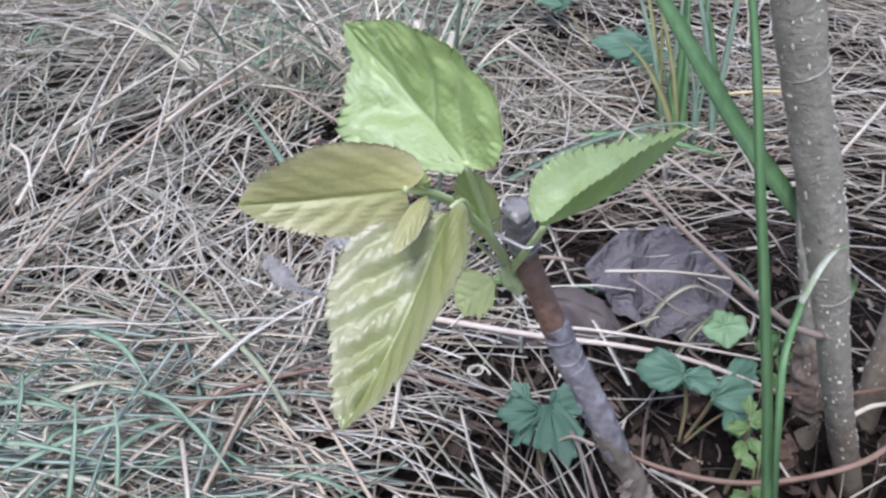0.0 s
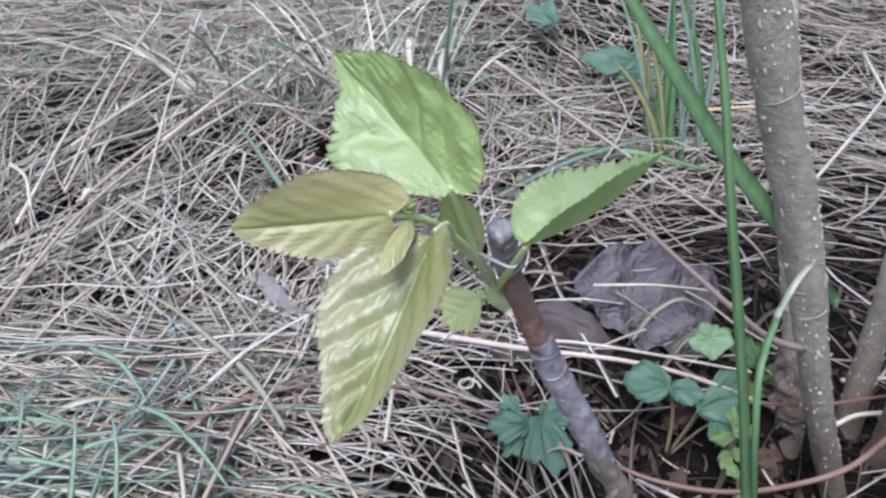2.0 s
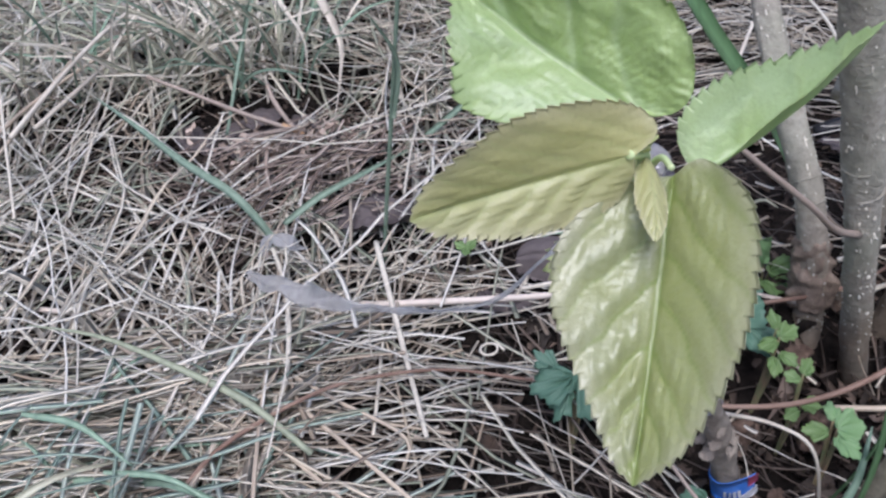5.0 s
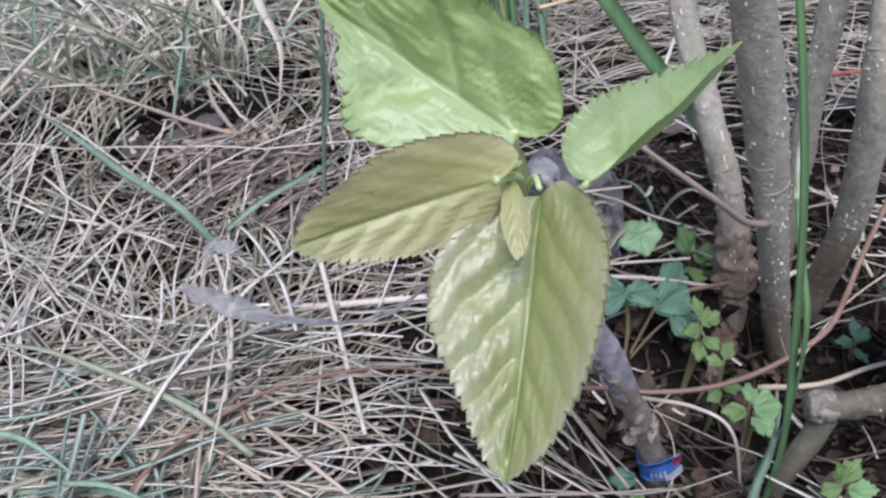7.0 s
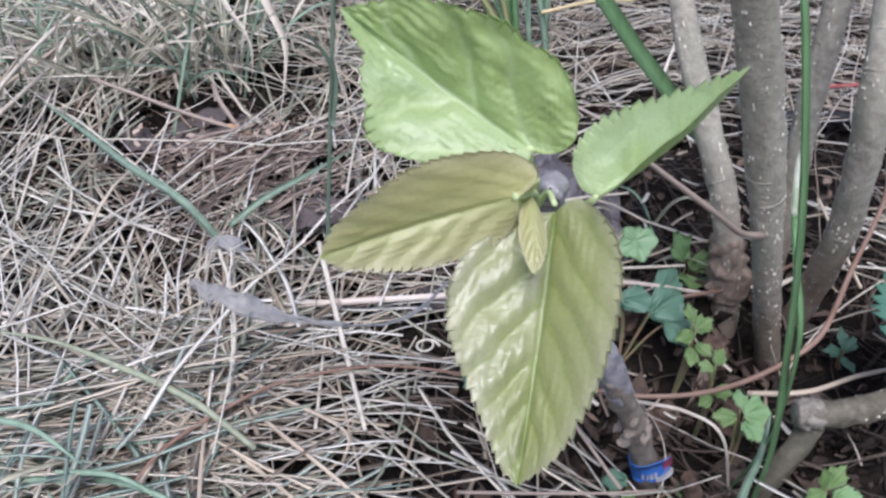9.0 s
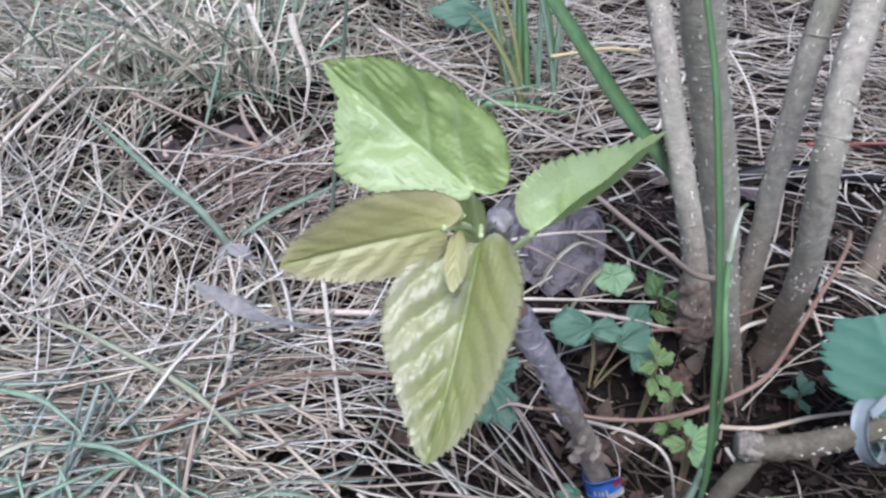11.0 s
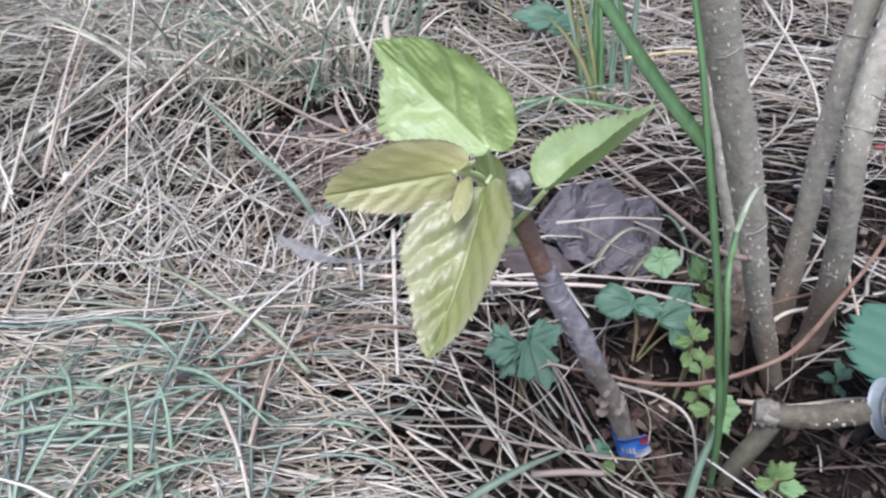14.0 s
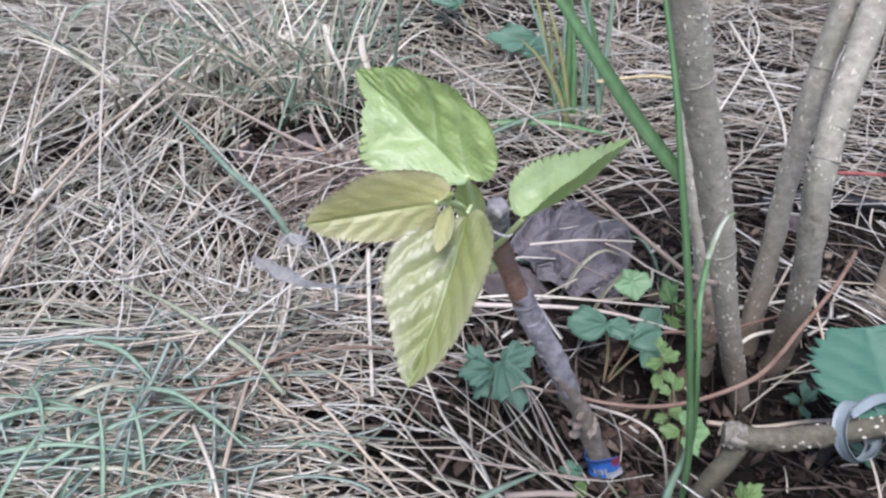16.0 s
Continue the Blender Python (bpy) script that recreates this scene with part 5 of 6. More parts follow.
# ---- dead leaf, runner and small finds on the ground ----
dead = thing("dead_leaf", "curled dead purplish-brown leaf lying on the soil", "dead leaf")
part("blade", leaf_mesh("blade", (0.068, 0.322, 0.012), (0.144, 0.331, 0.002), (0.104, 0.295, -0.008), (0.110, 0.354, 0.010), sag=(0, 0, 0.005), at=0.5, teeth=5, tooth=0.10, pucker=0.0012, veins=4, heart=0.02, thick=0.0005, seed=8.2, power=(0.55, 0.6), na=110, nb=24, rumple=0.0075, ragged=0.7), DEAD_LEAF, dead)
part("curled_edge", leaf_mesh("curled_edge", (0.046, 0.306, 0.004), (0.084, 0.289, -0.004), (0.066, 0.303, 0.014), (0.058, 0.289, 0.000), sag=(0, 0, 0.007), at=0.5, teeth=4, tooth=0.1, pucker=0.0010, veins=3, heart=0.0, thick=0.0005, seed=4.0, curl=-0.006, rumple=0.0015, ragged=0.2, power=(0.5, 0.6), na=50, nb=10), DARK_DEAD, dead, "rolled dark dry edge")
part("stalk", tube_mesh("stalk", [(0.062, 0.322, 0.016), (0.05, 0.322, 0.018), (0.042, 0.328, 0.012)], [0.0010, 0.0009, 0.0008], 12, 6), BROWN_STEM, dead)
dead2 = thing("dead_leaf", "small dark dead leaf rolled up in the hay", "dead leaf")
part("blade", leaf_mesh("blade", (0.016, 0.347, 0.006), (-0.024, 0.347, 0.006), (-0.004, 0.360, 0.012), (-0.005, 0.336, 0.014), at=0.5, teeth=5, tooth=0.1, pucker=0.003, veins=4, thick=0.0005, seed=9.1, power=(0.6, 0.6), na=50, nb=9, rumple=0.002, ragged=0.4), DARK_DEAD, dead2)
fork = thing("forked_stalk", "pinkish-brown forked dry stalk with an orange base", "dry stalk")
part("stalk", tube_mesh("stalk", [(-0.098, 0.472, 0.030), (-0.078, 0.459, 0.024), (-0.052, 0.449, 0.012), (-0.028, 0.440, 0.003)], [0.0009, 0.0012, 0.0013], 24, 8, 0.15), BROWN_STEM, fork)
part("side_stalk", tube_mesh("side_stalk", [(-0.037, 0.474, 0.014), (-0.036, 0.462, 0.011), (-0.032, 0.450, 0.006), (-0.028, 0.440, 0.003)], [0.0014, 0.0013, 0.0012], 18, 8, 0.15), BROWN_STEM, fork)
part("base", tube_mesh("base", [(-0.035, 0.443, 0.006), (-0.027, 0.4395, 0.0025), (-0.022, 0.437, -0.002)], [0.0014, 0.0015, 0.0011], 10, 8, 0.2), ORANGE_STALK, fork, "orange-brown base of the fork")

for k, (x, y, a, l) in enumerate([(0.034, 0.291, 2.7, 0.026), (-0.055, 0.474, 0.4, 0.042), (-0.082, 0.462, 2.0, 0.030), (-0.026, 0.462, 1.2, 0.034), (-0.052, 0.446, 2.8, 0.030), (-0.040, 0.482, 3.4, 0.026), (0.215, 0.385, 0.3, 0.030), (0.250, 0.345, 2.4, 0.030)]):
    z = float(ground(x, y)) + 0.006
    d, s = Vector((math.cos(a), math.sin(a), 0.1)) * l, Vector((-math.sin(a), math.cos(a), 0.25)) * l * 0.33
    c = Vector((x, y, z))
    bit = part("dead_leaf", leaf_mesh("dead_leaf", c - d / 2, c + d / 2, c + s, c - s + Vector((0, 0, 0.004)), at=0.5, teeth=5, tooth=0.12, pucker=0.002, veins=4, thick=0.0005, seed=10 + k, power=(0.6, 0.6), na=40, nb=8, rumple=0.002, ragged=0.5), DARK_DEAD)
    tagged(bit, "dark crumpled dead leaf lying on the soil", "dead leaf", "dark dead leaves")

for k, (x, y, z, d, r, l) in enumerate([(0.111, 0.255, -0.012, (0.5, 0.1, 0.6), 0.0042, 0.012), (0.143, 0.232, -0.020, (-0.2, -0.1, 0.9), 0.0058, 0.016), (0.0935, 0.172, -0.018, (-0.25, 0.15, 0.9), 0.0032, 0.020), (0.1325, 0.203, -0.024, (0.3, 0.2, 0.8), 0.0042, 0.011), (0.107, 0.216, -0.034, (0.8, 0.2, 0.2), 0.0050, 0.018), (0.150, 0.247, -0.022, (-0.5, -0.2, 0.7), 0.0050, 0.018)]):
    c, e = Vector((x, y, z)), Vector(d).normalized() * l
    stub = part("rotten_stub", tube_mesh("rotten_stub", [tuple(c - e * 0.6), tuple(c), tuple(c + e * 0.6)], [r * 1.15, r, r * 0.8], 24, 18, 0.9, 50 + k, -0.8, 2.6), ROTTEN_WOOD)
    tagged(stub, "crumbling brown rotten stem stub in the soil", "stub", "rotten stubs")

vine = thing("runner", "thin red-brown runner arching over bare soil", "runner")
part("vine", tube_mesh("vine", [(0.058, 0.212, 0.012), (0.068, 0.203, 0.018), (0.079, 0.197, 0.018), (0.096, 0.1915, 0.0185), (0.112, 0.1885, 0.021), (0.128, 0.1875, 0.026), (0.147, 0.1905, 0.031), (0.165, 0.202, 0.0325), (0.174, 0.209, 0.0343), (0.187, 0.2185, 0.0376), (0.200, 0.2275, 0.043), (0.212, 0.237, 0.049), (0.226, 0.252, 0.046), (0.240, 0.275, 0.016)], [0.0008, 0.0010, 0.0011, 0.0011, 0.0010, 0.0009], 60, 8, 0.1), RUNNER, vine)
part("vine_tip", tube_mesh("vine_tip", [(0.058, 0.212, 0.012), (0.050, 0.218, 0.010), (0.044, 0.221, 0.002)], [0.0008, 0.0006, 0.0005], 12, 8, 0.1), TAN_STRAW, vine, "yellowed end")
straw([(0.126, 0.250, 0.004), (0.134, 0.245, 0.008), (0.160, 0.243, 0.008), (0.189, 0.248, 0.008), (0.211, 0.262, -0.004)], 0.0020, RUNNER, "thin red-brown runner behind the shrub stem", "runner", "runner", group="")
straw([(0.295, 0.368, 0.012), (0.326, 0.362, 0.012), (0.36, 0.36, 0.010)], 0.0026, RED_STICK, "thin red stick on the soil", "red_stick", "stick", group="")
pipe = tagged(part("black_pipe", tube_mesh("black_pipe", [(0.245, 0.366, -0.006), (0.266, 0.359, 0.002), (0.300, 0.348, 0.002), (0.345, 0.338, 0.0)], [0.0042, 0.0042, 0.0042], 20, 12), BLACK_PIPE), "black thin plastic pipe lying in the straw", "pipe")
white = tagged(part("white_fluff", tube_mesh("white_fluff", [(-0.198, 0.388, 0.016), (-0.194, 0.390, 0.020), (-0.191, 0.392, 0.019)], [0.0013, 0.0024, 0.0012], 18, 16, 0.8, 17, 0.4, 2.0), FLUFF), "small white fluffy seed head in the hay", "seed head")


def ribbon_mesh(name, line, widths, n, seed, rumple=0.0006, face=(0.2, -0.7, 0.6)):
    """A crumpled strip of thin film along a curve."""
    path = smooth_path(line, n)
    t = np.gradient(path, axis=0)
    t /= np.linalg.norm(t, axis=1)[:, None]
    wide = np.interp(np.linspace(0, 1, n), np.linspace(0, 1, len(widths)), widths)
    grid = []
    for i in range(n):
        f = Matrix.Rotation(1.3 * noise.noise(Vector((i * 0.09, seed, 0))), 3, Vector(t[i])) @ Vector(face)
        side = np.cross(t[i], np.array(f))
        side /= np.linalg.norm(side)
        up = np.cross(side, t[i])
        grid.append([path[i] + side * wide[i] * q * (1 + 0.3 * noise.noise(Vector((i * 0.12, q * 0.6, seed)))) + up * rumple * 3 * noise.noise(Vector((i * 0.10, q * 2.2 + seed, 2))) for q in np.linspace(-0.5, 0.5, 9)])
    return sheet_mesh(name, grid, 0.00012)


part("film_tail", ribbon_mesh("film_tail", [(0.0165, 0.1740, 0.146), (0.004, 0.172, 0.138), (-0.012, 0.163, 0.135), (-0.0275, 0.158, 0.132), (-0.045, 0.193, 0.105), (-0.058, 0.225, 0.086), (-0.068, 0.253, 0.071)], [0.0005, 0.0005, 0.0005, 0.0006, 0.0022, 0.0075, 0.0065, 0.0025], 120, 3.0, 0.0011), CLEAR_FILM, cap, "long crumpled tail of clear film blowing aside")
scrap = tagged(part("film_scrap", ribbon_mesh("film_scrap", [(-0.061, 0.336, 0.008), (-0.055, 0.338, 0.015), (-0.048, 0.334, 0.014), (-0.041, 0.335, 0.008)], [0.002, 0.006, 0.007, 0.002], 40, 8.0, 0.0009, (0.1, -0.4, 0.9)), CLEAR_FILM), "small crumpled scrap of clear film in the hay", "plastic film")
stalk = tagged(part("grass_stalk", tube_mesh("grass_stalk", [(-0.008, 0.330, -0.015), (-0.006, 0.330, 0.020), (0.000, 0.330, 0.085), (0.006, 0.331, 0.150), (0.010, 0.333, 0.200)], [0.0010, 0.0009, 0.0007], 30, 8, 0.1), DULL_GRASS), "thin grey-green grass stalk standing in the hay", "grass stalk")
part("leaf_sheath", blade_mesh("leaf_sheath", [(-0.001, 0.329, 0.070), (0.001, 0.328, 0.095), (-0.010, 0.322, 0.118)], 0.0024, 16, 0.5), DULL_GRASS, stalk)
straw([(-0.112, 0.204, 0.016), (-0.098, 0.221, 0.018), (-0.084, 0.233, 0.018), (-0.056, 0.244, 0.018), (-0.036, 0.247, 0.017), (-0.006, 0.245, 0.014), (0.024, 0.234, 0.010)], 0.0018, RUNNER, "thin dark red stem lying over the hay", "dry_stem", "dry stem", group="")
coil = [(0.014 + 0.0055 * (1 - q / 14) * math.cos(q * 0.75), 0.251 + 0.0050 * (1 - q / 14) * math.sin(q * 0.75), 0.010 + 0.0004 * q) for q in range(11)]
straw(coil, 0.0012, PALE_STRAW, "dry grass curled into a small ring", "curled_straw", "straw", group="")
bent = thing("bleached_leaf", "long bleached grass leaf hanging in curls", "dry leaf")
part("blade", blade_mesh("blade", [(0.004, 0.540, 0.040), (0.002, 0.500, 0.046), (0.006, 0.474, 0.034), (0.001, 0.455, 0.022), (-0.008, 0.430, 0.014)], 0.0052, 40, 0.3, twist=1.6), PALE_STRAW, bent)
part("blade", blade_mesh("blade", [(-0.022, 0.560, 0.040), (-0.020, 0.520, 0.040), (-0.012, 0.495, 0.028), (-0.014, 0.478, 0.014)], 0.0044, 30, 0.3, twist=-1.2), PALE_STRAW, bent)


# ---- weeds ----
def leaflet(parent, base, heading, length, width, material, up=(0, -0.5, 0.85), round_=0.55, teeth=3, tooth=0.30, cup=0.15, seed=0.0, veins=4, na=44, nb=8, sag=0.0, name="leaf"):
    base, h = Vector(base), Vector(heading).normalized()
    side = h.cross(Vector(up)).normalized()
    nrm = side.cross(h)
    mid = base + h * length * 0.5
    lift = nrm * width * cup
    me = leaf_mesh(name, base, base + h * length, mid - side * width / 2 + lift, mid + side * width / 2 + lift, sag=tuple(nrm * sag), at=0.5, teeth=teeth, tooth=tooth, pucker=length * 0.02, veins=veins, heart=0.12, thick=0.0003, seed=seed, power=(round_, round_), na=na, nb=nb, ragged=0.22)
    return part(name, me, material, parent)


def fan_leaf(name, base, heading, length, width, up, depth, cup, seed, teeth=5.2, rows=72, cols=9):
    """A small weed leaf: lobes and blunt teeth that fan out from the end of its stalk, puckered between the veins."""
    base, h = Vector(base), Vector(heading).normalized()
    side = h.cross(Vector(up)).normalized()
    nrm = side.cross(h)
    grid, vein, edge = [], [], []
    for i in range(rows):
        a = 2.45 * (2 * i / (rows - 1) - 1)
        lobe = (0.5 + 0.5 * math.cos(a * 5.6)) ** 0.7
        nick = abs((a * teeth / 2 + 0.4 * math.sin(seed)) % 1.0 - 0.5)
        reach = (1 - 0.45 * (abs(a) / 2.45) ** 1.6) * (1 - depth + depth * lobe) * (1 - 0.32 * nick * (1 if depth > 0.15 else 0.55)) * (1 + 0.22 * noise.noise(Vector((a * 1.3, seed * 3.1, 1))))
        row, vrow, erow = [], [], []
        for j in range(cols):
            q = j / (cols - 1)
            r = reach * q
            along, off = r * math.cos(a) * length * 0.62 + length * 0.30 * q ** 2, r * math.sin(a) * width * 0.60
            bulge = 0.055 * length * (math.sin(a * 2.8) ** 2) * math.sin(math.pi * min(1, q * 1.1))
            rim = cup * width * (abs(off) / width * 2) ** 2 - 0.12 * length * q ** 3 * (0.6 + noise.noise(Vector((a, seed, 4)))) + 0.07 * length * noise.noise(Vector((a * 2.1, q * 2, seed * 5)))
            row.append(np.array(base + h * along + side * off + nrm * (bulge + rim)))
            vrow.append(min(1.0, 0.9 * math.exp(-((1 - lobe) * 9 * q) ** 2) * (1 - 0.5 * q)))
            erow.append(q ** 6)
        grid.append(row)
        vein.append(vrow)
        edge.append(erow)
    return sheet_mesh(name, grid, 0.0003, vein, edge)


def weed(name, label, foot, material, leaves, group="", size=1.0):
    """A small weed: stems from its foot to each leaf. leaves: base of the leaf, heading, length, width, options."""
    ob = thing(name, label, "weed", group)
    for k, (base, heading, length, width, opt) in enumerate(leaves):
        f, b = Vector(foot), Vector(base)
        part("stem", tube_mesh("stem", [tuple(f), tuple((f + b) / 2 + Vector((0.002, 0.001, 0.003))), tuple(b)], [0.0007, 0.0006, 0.0005], 10, 6), WEED_STEM, ob)
        part("leaf", fan_leaf("leaf", base, heading, length * size, width * size, opt.get("up", (0, -0.5, 0.85)), opt.get("depth", 0.13 if opt.get("round_") else 0.26), opt.get("cup", 0.15), k * 1.7 + foot[0] * 40, opt.get("teeth", 5.2)), opt.get("material", material), ob)
    return ob


C1 = Vector((0.126, 0.283, 0.010))
N1 = Vector((-0.15, -0.60, 0.78)).normalized()
E1 = N1.cross(Vector((0, 1, 0))).normalized()
E2 = N1.cross(E1)
weed("weed_rosette", "light green cupped weed rosette with blunt-toothed leaves", (0.128, 0.284, -0.02), WEED_PALE,
     [(tuple(C1), tuple(E1 * math.cos(a) + E2 * math.sin(a) + N1 * h), l, w, dict(depth=0.05, cup=0.16, teeth=9, up=tuple(N1))) for a, l, w, h in ((0.25, 0.0135, 0.0125, 0.30), (1.55, 0.0135, 0.0130, 0.30), (2.85, 0.0140, 0.0130, 0.30), (3.95, 0.0085, 0.0075, 0.5), (5.0, 0.0100, 0.0095, 0.3))], size=0.88)
weed("weed_rosette", "light green upright weed behind the shrub stem", (0.146, 0.268, -0.02), WEED_LIGHT,
     [((0.143, 0.267, 0.008), (-0.4, 0, 0.9), 0.018, 0.012, dict(up=(0, -1, 0.3))), ((0.146, 0.265, 0.004), (0.5, -0.3, 0.4), 0.013, 0.011, dict(material=WEED_LIME)), ((0.142, 0.262, 0.002), (-0.2, -0.6, 0.2), 0.013, 0.012, dict(material=WEED_LIME)), ((0.148, 0.262, -0.004), (0.6, -0.5, 0.0), 0.012, 0.010, dict(material=WEED_LIME))], size=1.15)
weed("round_leaved_weed", "blue-green round-leaved weed on the soil", (0.104, 0.246, -0.03), WEED_BLUE,
     [((0.100, 0.251, 0.012), (-1.0, 0.0, 0.15), 0.022, 0.021, dict(round_=True)), ((0.101, 0.250, 0.011), (0.9, -0.25, 0.0), 0.016, 0.013, dict(round_=True)),
      ((0.112, 0.243, 0.006), (0.7, 0.1, 0.1), 0.020, 0.018, dict(round_=True)), ((0.118, 0.238, 0.004), (0.3, -0.7, -0.2), 0.016, 0.015, dict(round_=True)), ((0.120, 0.250, 0.008), (0.9, 0.5, 0.2), 0.018, 0.015, dict(round_=True))], size=1.0)
weed("weed_sprout", "lime green weed sprout with paired leaves", (0.119, 0.224, -0.04), WEED_LIME,
     [((0.120, 0.224, 0.010), (-0.9, -0.2, 0.1), 0.013, 0.010, {}), ((0.121, 0.224, 0.012), (0.9, 0.2, 0.2), 0.013, 0.011, {}), ((0.121, 0.227, 0.014), (0.1, 0.8, 0.5), 0.011, 0.009, {}), ((0.121, 0.221, 0.006), (0.4, -0.8, -0.1), 0.011, 0.009, {}), ((0.119, 0.221, 0.004), (-0.5, -0.8, -0.3), 0.011, 0.010, {})], size=0.8)
weed("weed_sprout", "small lime green weed sprout on bare soil", (0.121, 0.206, -0.04), WEED_LIME,
     [((0.120, 0.207, 0.010), (0.7, 0.5, 0.2), 0.011, 0.009, {}), ((0.118, 0.206, 0.008), (-0.5, 0.5, 0.2), 0.009, 0.008, {}), ((0.117, 0.200, 0.002), (0.8, -0.3, -0.1), 0.011, 0.009, {}), ((0.115, 0.199, 0.0), (-0.8, -0.2, 0.0), 0.010, 0.008, {})], size=0.8)
weed("weed_sprout", "green round-leaved weed at the foot of the grass", (0.116, 0.180, -0.04), WEED_LIGHT,
     [((0.113, 0.183, 0.008), (-0.9, 0.3, 0.1), 0.013, 0.011, dict(material=WEED_LIME)), ((0.116, 0.182, 0.010), (0.9, -0.1, 0.0), 0.015, 0.015, dict(round_=True)), ((0.115, 0.180, 0.008), (0.2, -0.9, 0.0), 0.014, 0.012, {}), ((0.116, 0.185, 0.011), (0.3, 0.8, 0.3), 0.010, 0.009, {})], size=0.8)
weed("weed_sprout", "fresh green pointed weed below the cut branch", (0.130, 0.148, -0.03), WEED_LIME,
     [((0.129, 0.149, 0.004), (-0.3, 0.2, 0.9), 0.013, 0.009, dict(up=(0, -1, 0.3))), ((0.130, 0.149, 0.003), (0.8, 0.3, 0.5), 0.014, 0.010, {}), ((0.128, 0.148, 0.002), (-0.9, -0.1, 0.2), 0.013, 0.009, {}), ((0.131, 0.146, 0.001), (0.9, -0.4, 0.1), 0.014, 0.011, dict(material=WEED_LIGHT))], size=0.8)
weed("lobed_weed", "blue-green lobed weed in front of the stick", (0.040, 0.226, -0.03), WEED_BLUE,
     [((0.043, 0.232, 0.012), (0.25, -0.80, -0.42), 0.027, 0.023, dict(depth=0.30, cup=0.05)), ((0.044, 0.233, 0.011), (0.90, 0.15, 0.25), 0.019, 0.017, dict(depth=0.26)), ((0.038, 0.231, 0.010), (-0.85, -0.15, 0.05), 0.020, 0.016, dict(depth=0.30)), ((0.036, 0.229, 0.006), (-0.60, -0.70, -0.25), 0.016, 0.011, dict(depth=0.32)), ((0.034, 0.235, 0.010), (-0.5, 0.7, 0.4), 0.013, 0.010, dict(depth=0.30))])
weed("weed_sprout", "dark green weed seedling under the shrub", (0.198, 0.212, -0.05), WEED_BLUE,
     [((0.196, 0.213, -0.018), (-0.8, 0.2, 0.3), 0.012, 0.008, {}), ((0.198, 0.213, -0.017), (0.8, 0.3, 0.3), 0.013, 0.009, {}), ((0.197, 0.211, -0.020), (-0.1, -0.9, 0.1), 0.012, 0.008, {}), ((0.199, 0.215, -0.016), (0.3, 0.8, 0.5), 0.012, 0.008, {})], size=0.8)
weed("weed_sprout", "green weed leaf under the blue tape", (0.074, 0.184, -0.05), WEED_BLUE,
     [((0.071, 0.184, -0.014), (-0.8, 0.1, 0.3), 0.016, 0.012, {}), ((0.072, 0.181, -0.018), (-0.5, -0.7, 0.1), 0.014, 0.011, dict(material=WEED_LIME)), ((0.090, 0.176, -0.018), (0.6, -0.5, 0.2), 0.013, 0.010, dict(material=WEED_LIME))], size=0.8)
weed("broad_leaved_weed", "blue-green broad-leaved weed in the hay far behind", (0.110, 0.525, 0.0), WEED_BLUE,
     [((0.133, 0.530, 0.036), (-1.0, 0.1, 0.1), 0.040, 0.030, {}), ((0.121, 0.520, 0.032), (0.9, 0.2, 0.1), 0.034, 0.020, {}), ((0.083, 0.575, 0.046), (-0.6, 0.7, 0.2), 0.036, 0.026, {})])
for k, (x, y) in enumerate([(0.265, 0.215), (0.240, 0.232), (0.21, 0.176)]):
    z = float(ground(x, y))
    weed("weed_sprout", "tiny dark green weed seedling on the soil", (x, y, z - 0.004), WEED_BLUE, [((x, y, z + 0.008), (math.cos(a), math.sin(a), 0.3), 0.010, 0.007, {}) for a in (0.3 + k, 2.3 + k, 4.4 + k)], "weed seedlings")

weed("weed_sprout", "tiny yellow-green sprout between dry straws", (0.023, 0.309, -0.010), WEED_LIME, [((0.023, 0.307, 0.014), (math.cos(a), math.sin(a), 0.35), 0.007, 0.005, {}) for a in (0.4, 2.4, 4.3)])

big = thing("grape_leaf", "large dark green toothed leaf above the tag", "leaf")
leaflet(big, (0.200, 0.162, 0.027), (0.08, 0.88, 0.34), 0.044, 0.068, BIG_LEAF, up=(-0.1, -0.65, 0.75), round_=0.42, teeth=9, tooth=0.16, cup=0.06, seed=3.3, veins=4, na=110, nb=14, name="blade")
part("petiole", tube_mesh("petiole", [(0.200, 0.162, 0.027), (0.209, 0.158, 0.020), (0.220, 0.160, 0.004), (0.226, 0.165, -0.03)], [0.0012, 0.0012, 0.0013], 16, 8), WEED_STEM, big)


# ---- grass ----
def grass_blade(points, width, material, label, fold=0.35, face=(0, -0.6, 0.8), category="grass blade", **opt):
    ob = thing("tall_grass", label, category, "tall grass blades")
    part("blade", blade_mesh("blade", points, width, 30, fold, face, **opt), material, ob)
    return ob


grass_blade([(0.111, 0.160, -0.035), (0.101, 0.1555, 0.030), (0.0893, 0.1567, 0.086), (0.0788, 0.158, 0.1295), (0.0711, 0.162, 0.1627), (0.066, 0.169, 0.190), (0.062, 0.182, 0.215), (0.058, 0.200, 0.245)], 0.0036, GRASS, "tall upright green grass blade before the shrub", 0.35)
arch = grass_blade([(0.108, 0.172, -0.030), (0.104, 0.160, 0.030), (0.092, 0.155, 0.085), (0.092, 0.165, 0.105), (0.100, 0.180, 0.112)], 0.0024, GRASS, "arched green grass blade with a dried silvery tip", 0.3, tip=0.8)
part("dried_tip", blade_mesh("dried_tip", [(0.0995, 0.1795, 0.1122), (0.108, 0.191, 0.1155), (0.116, 0.200, 0.1155), (0.1225, 0.2055, 0.1125)], 0.0017, 18, 0.4, root=0.9, tip=0.4), DRIED_BLADE, arch, "dried silvery tip")
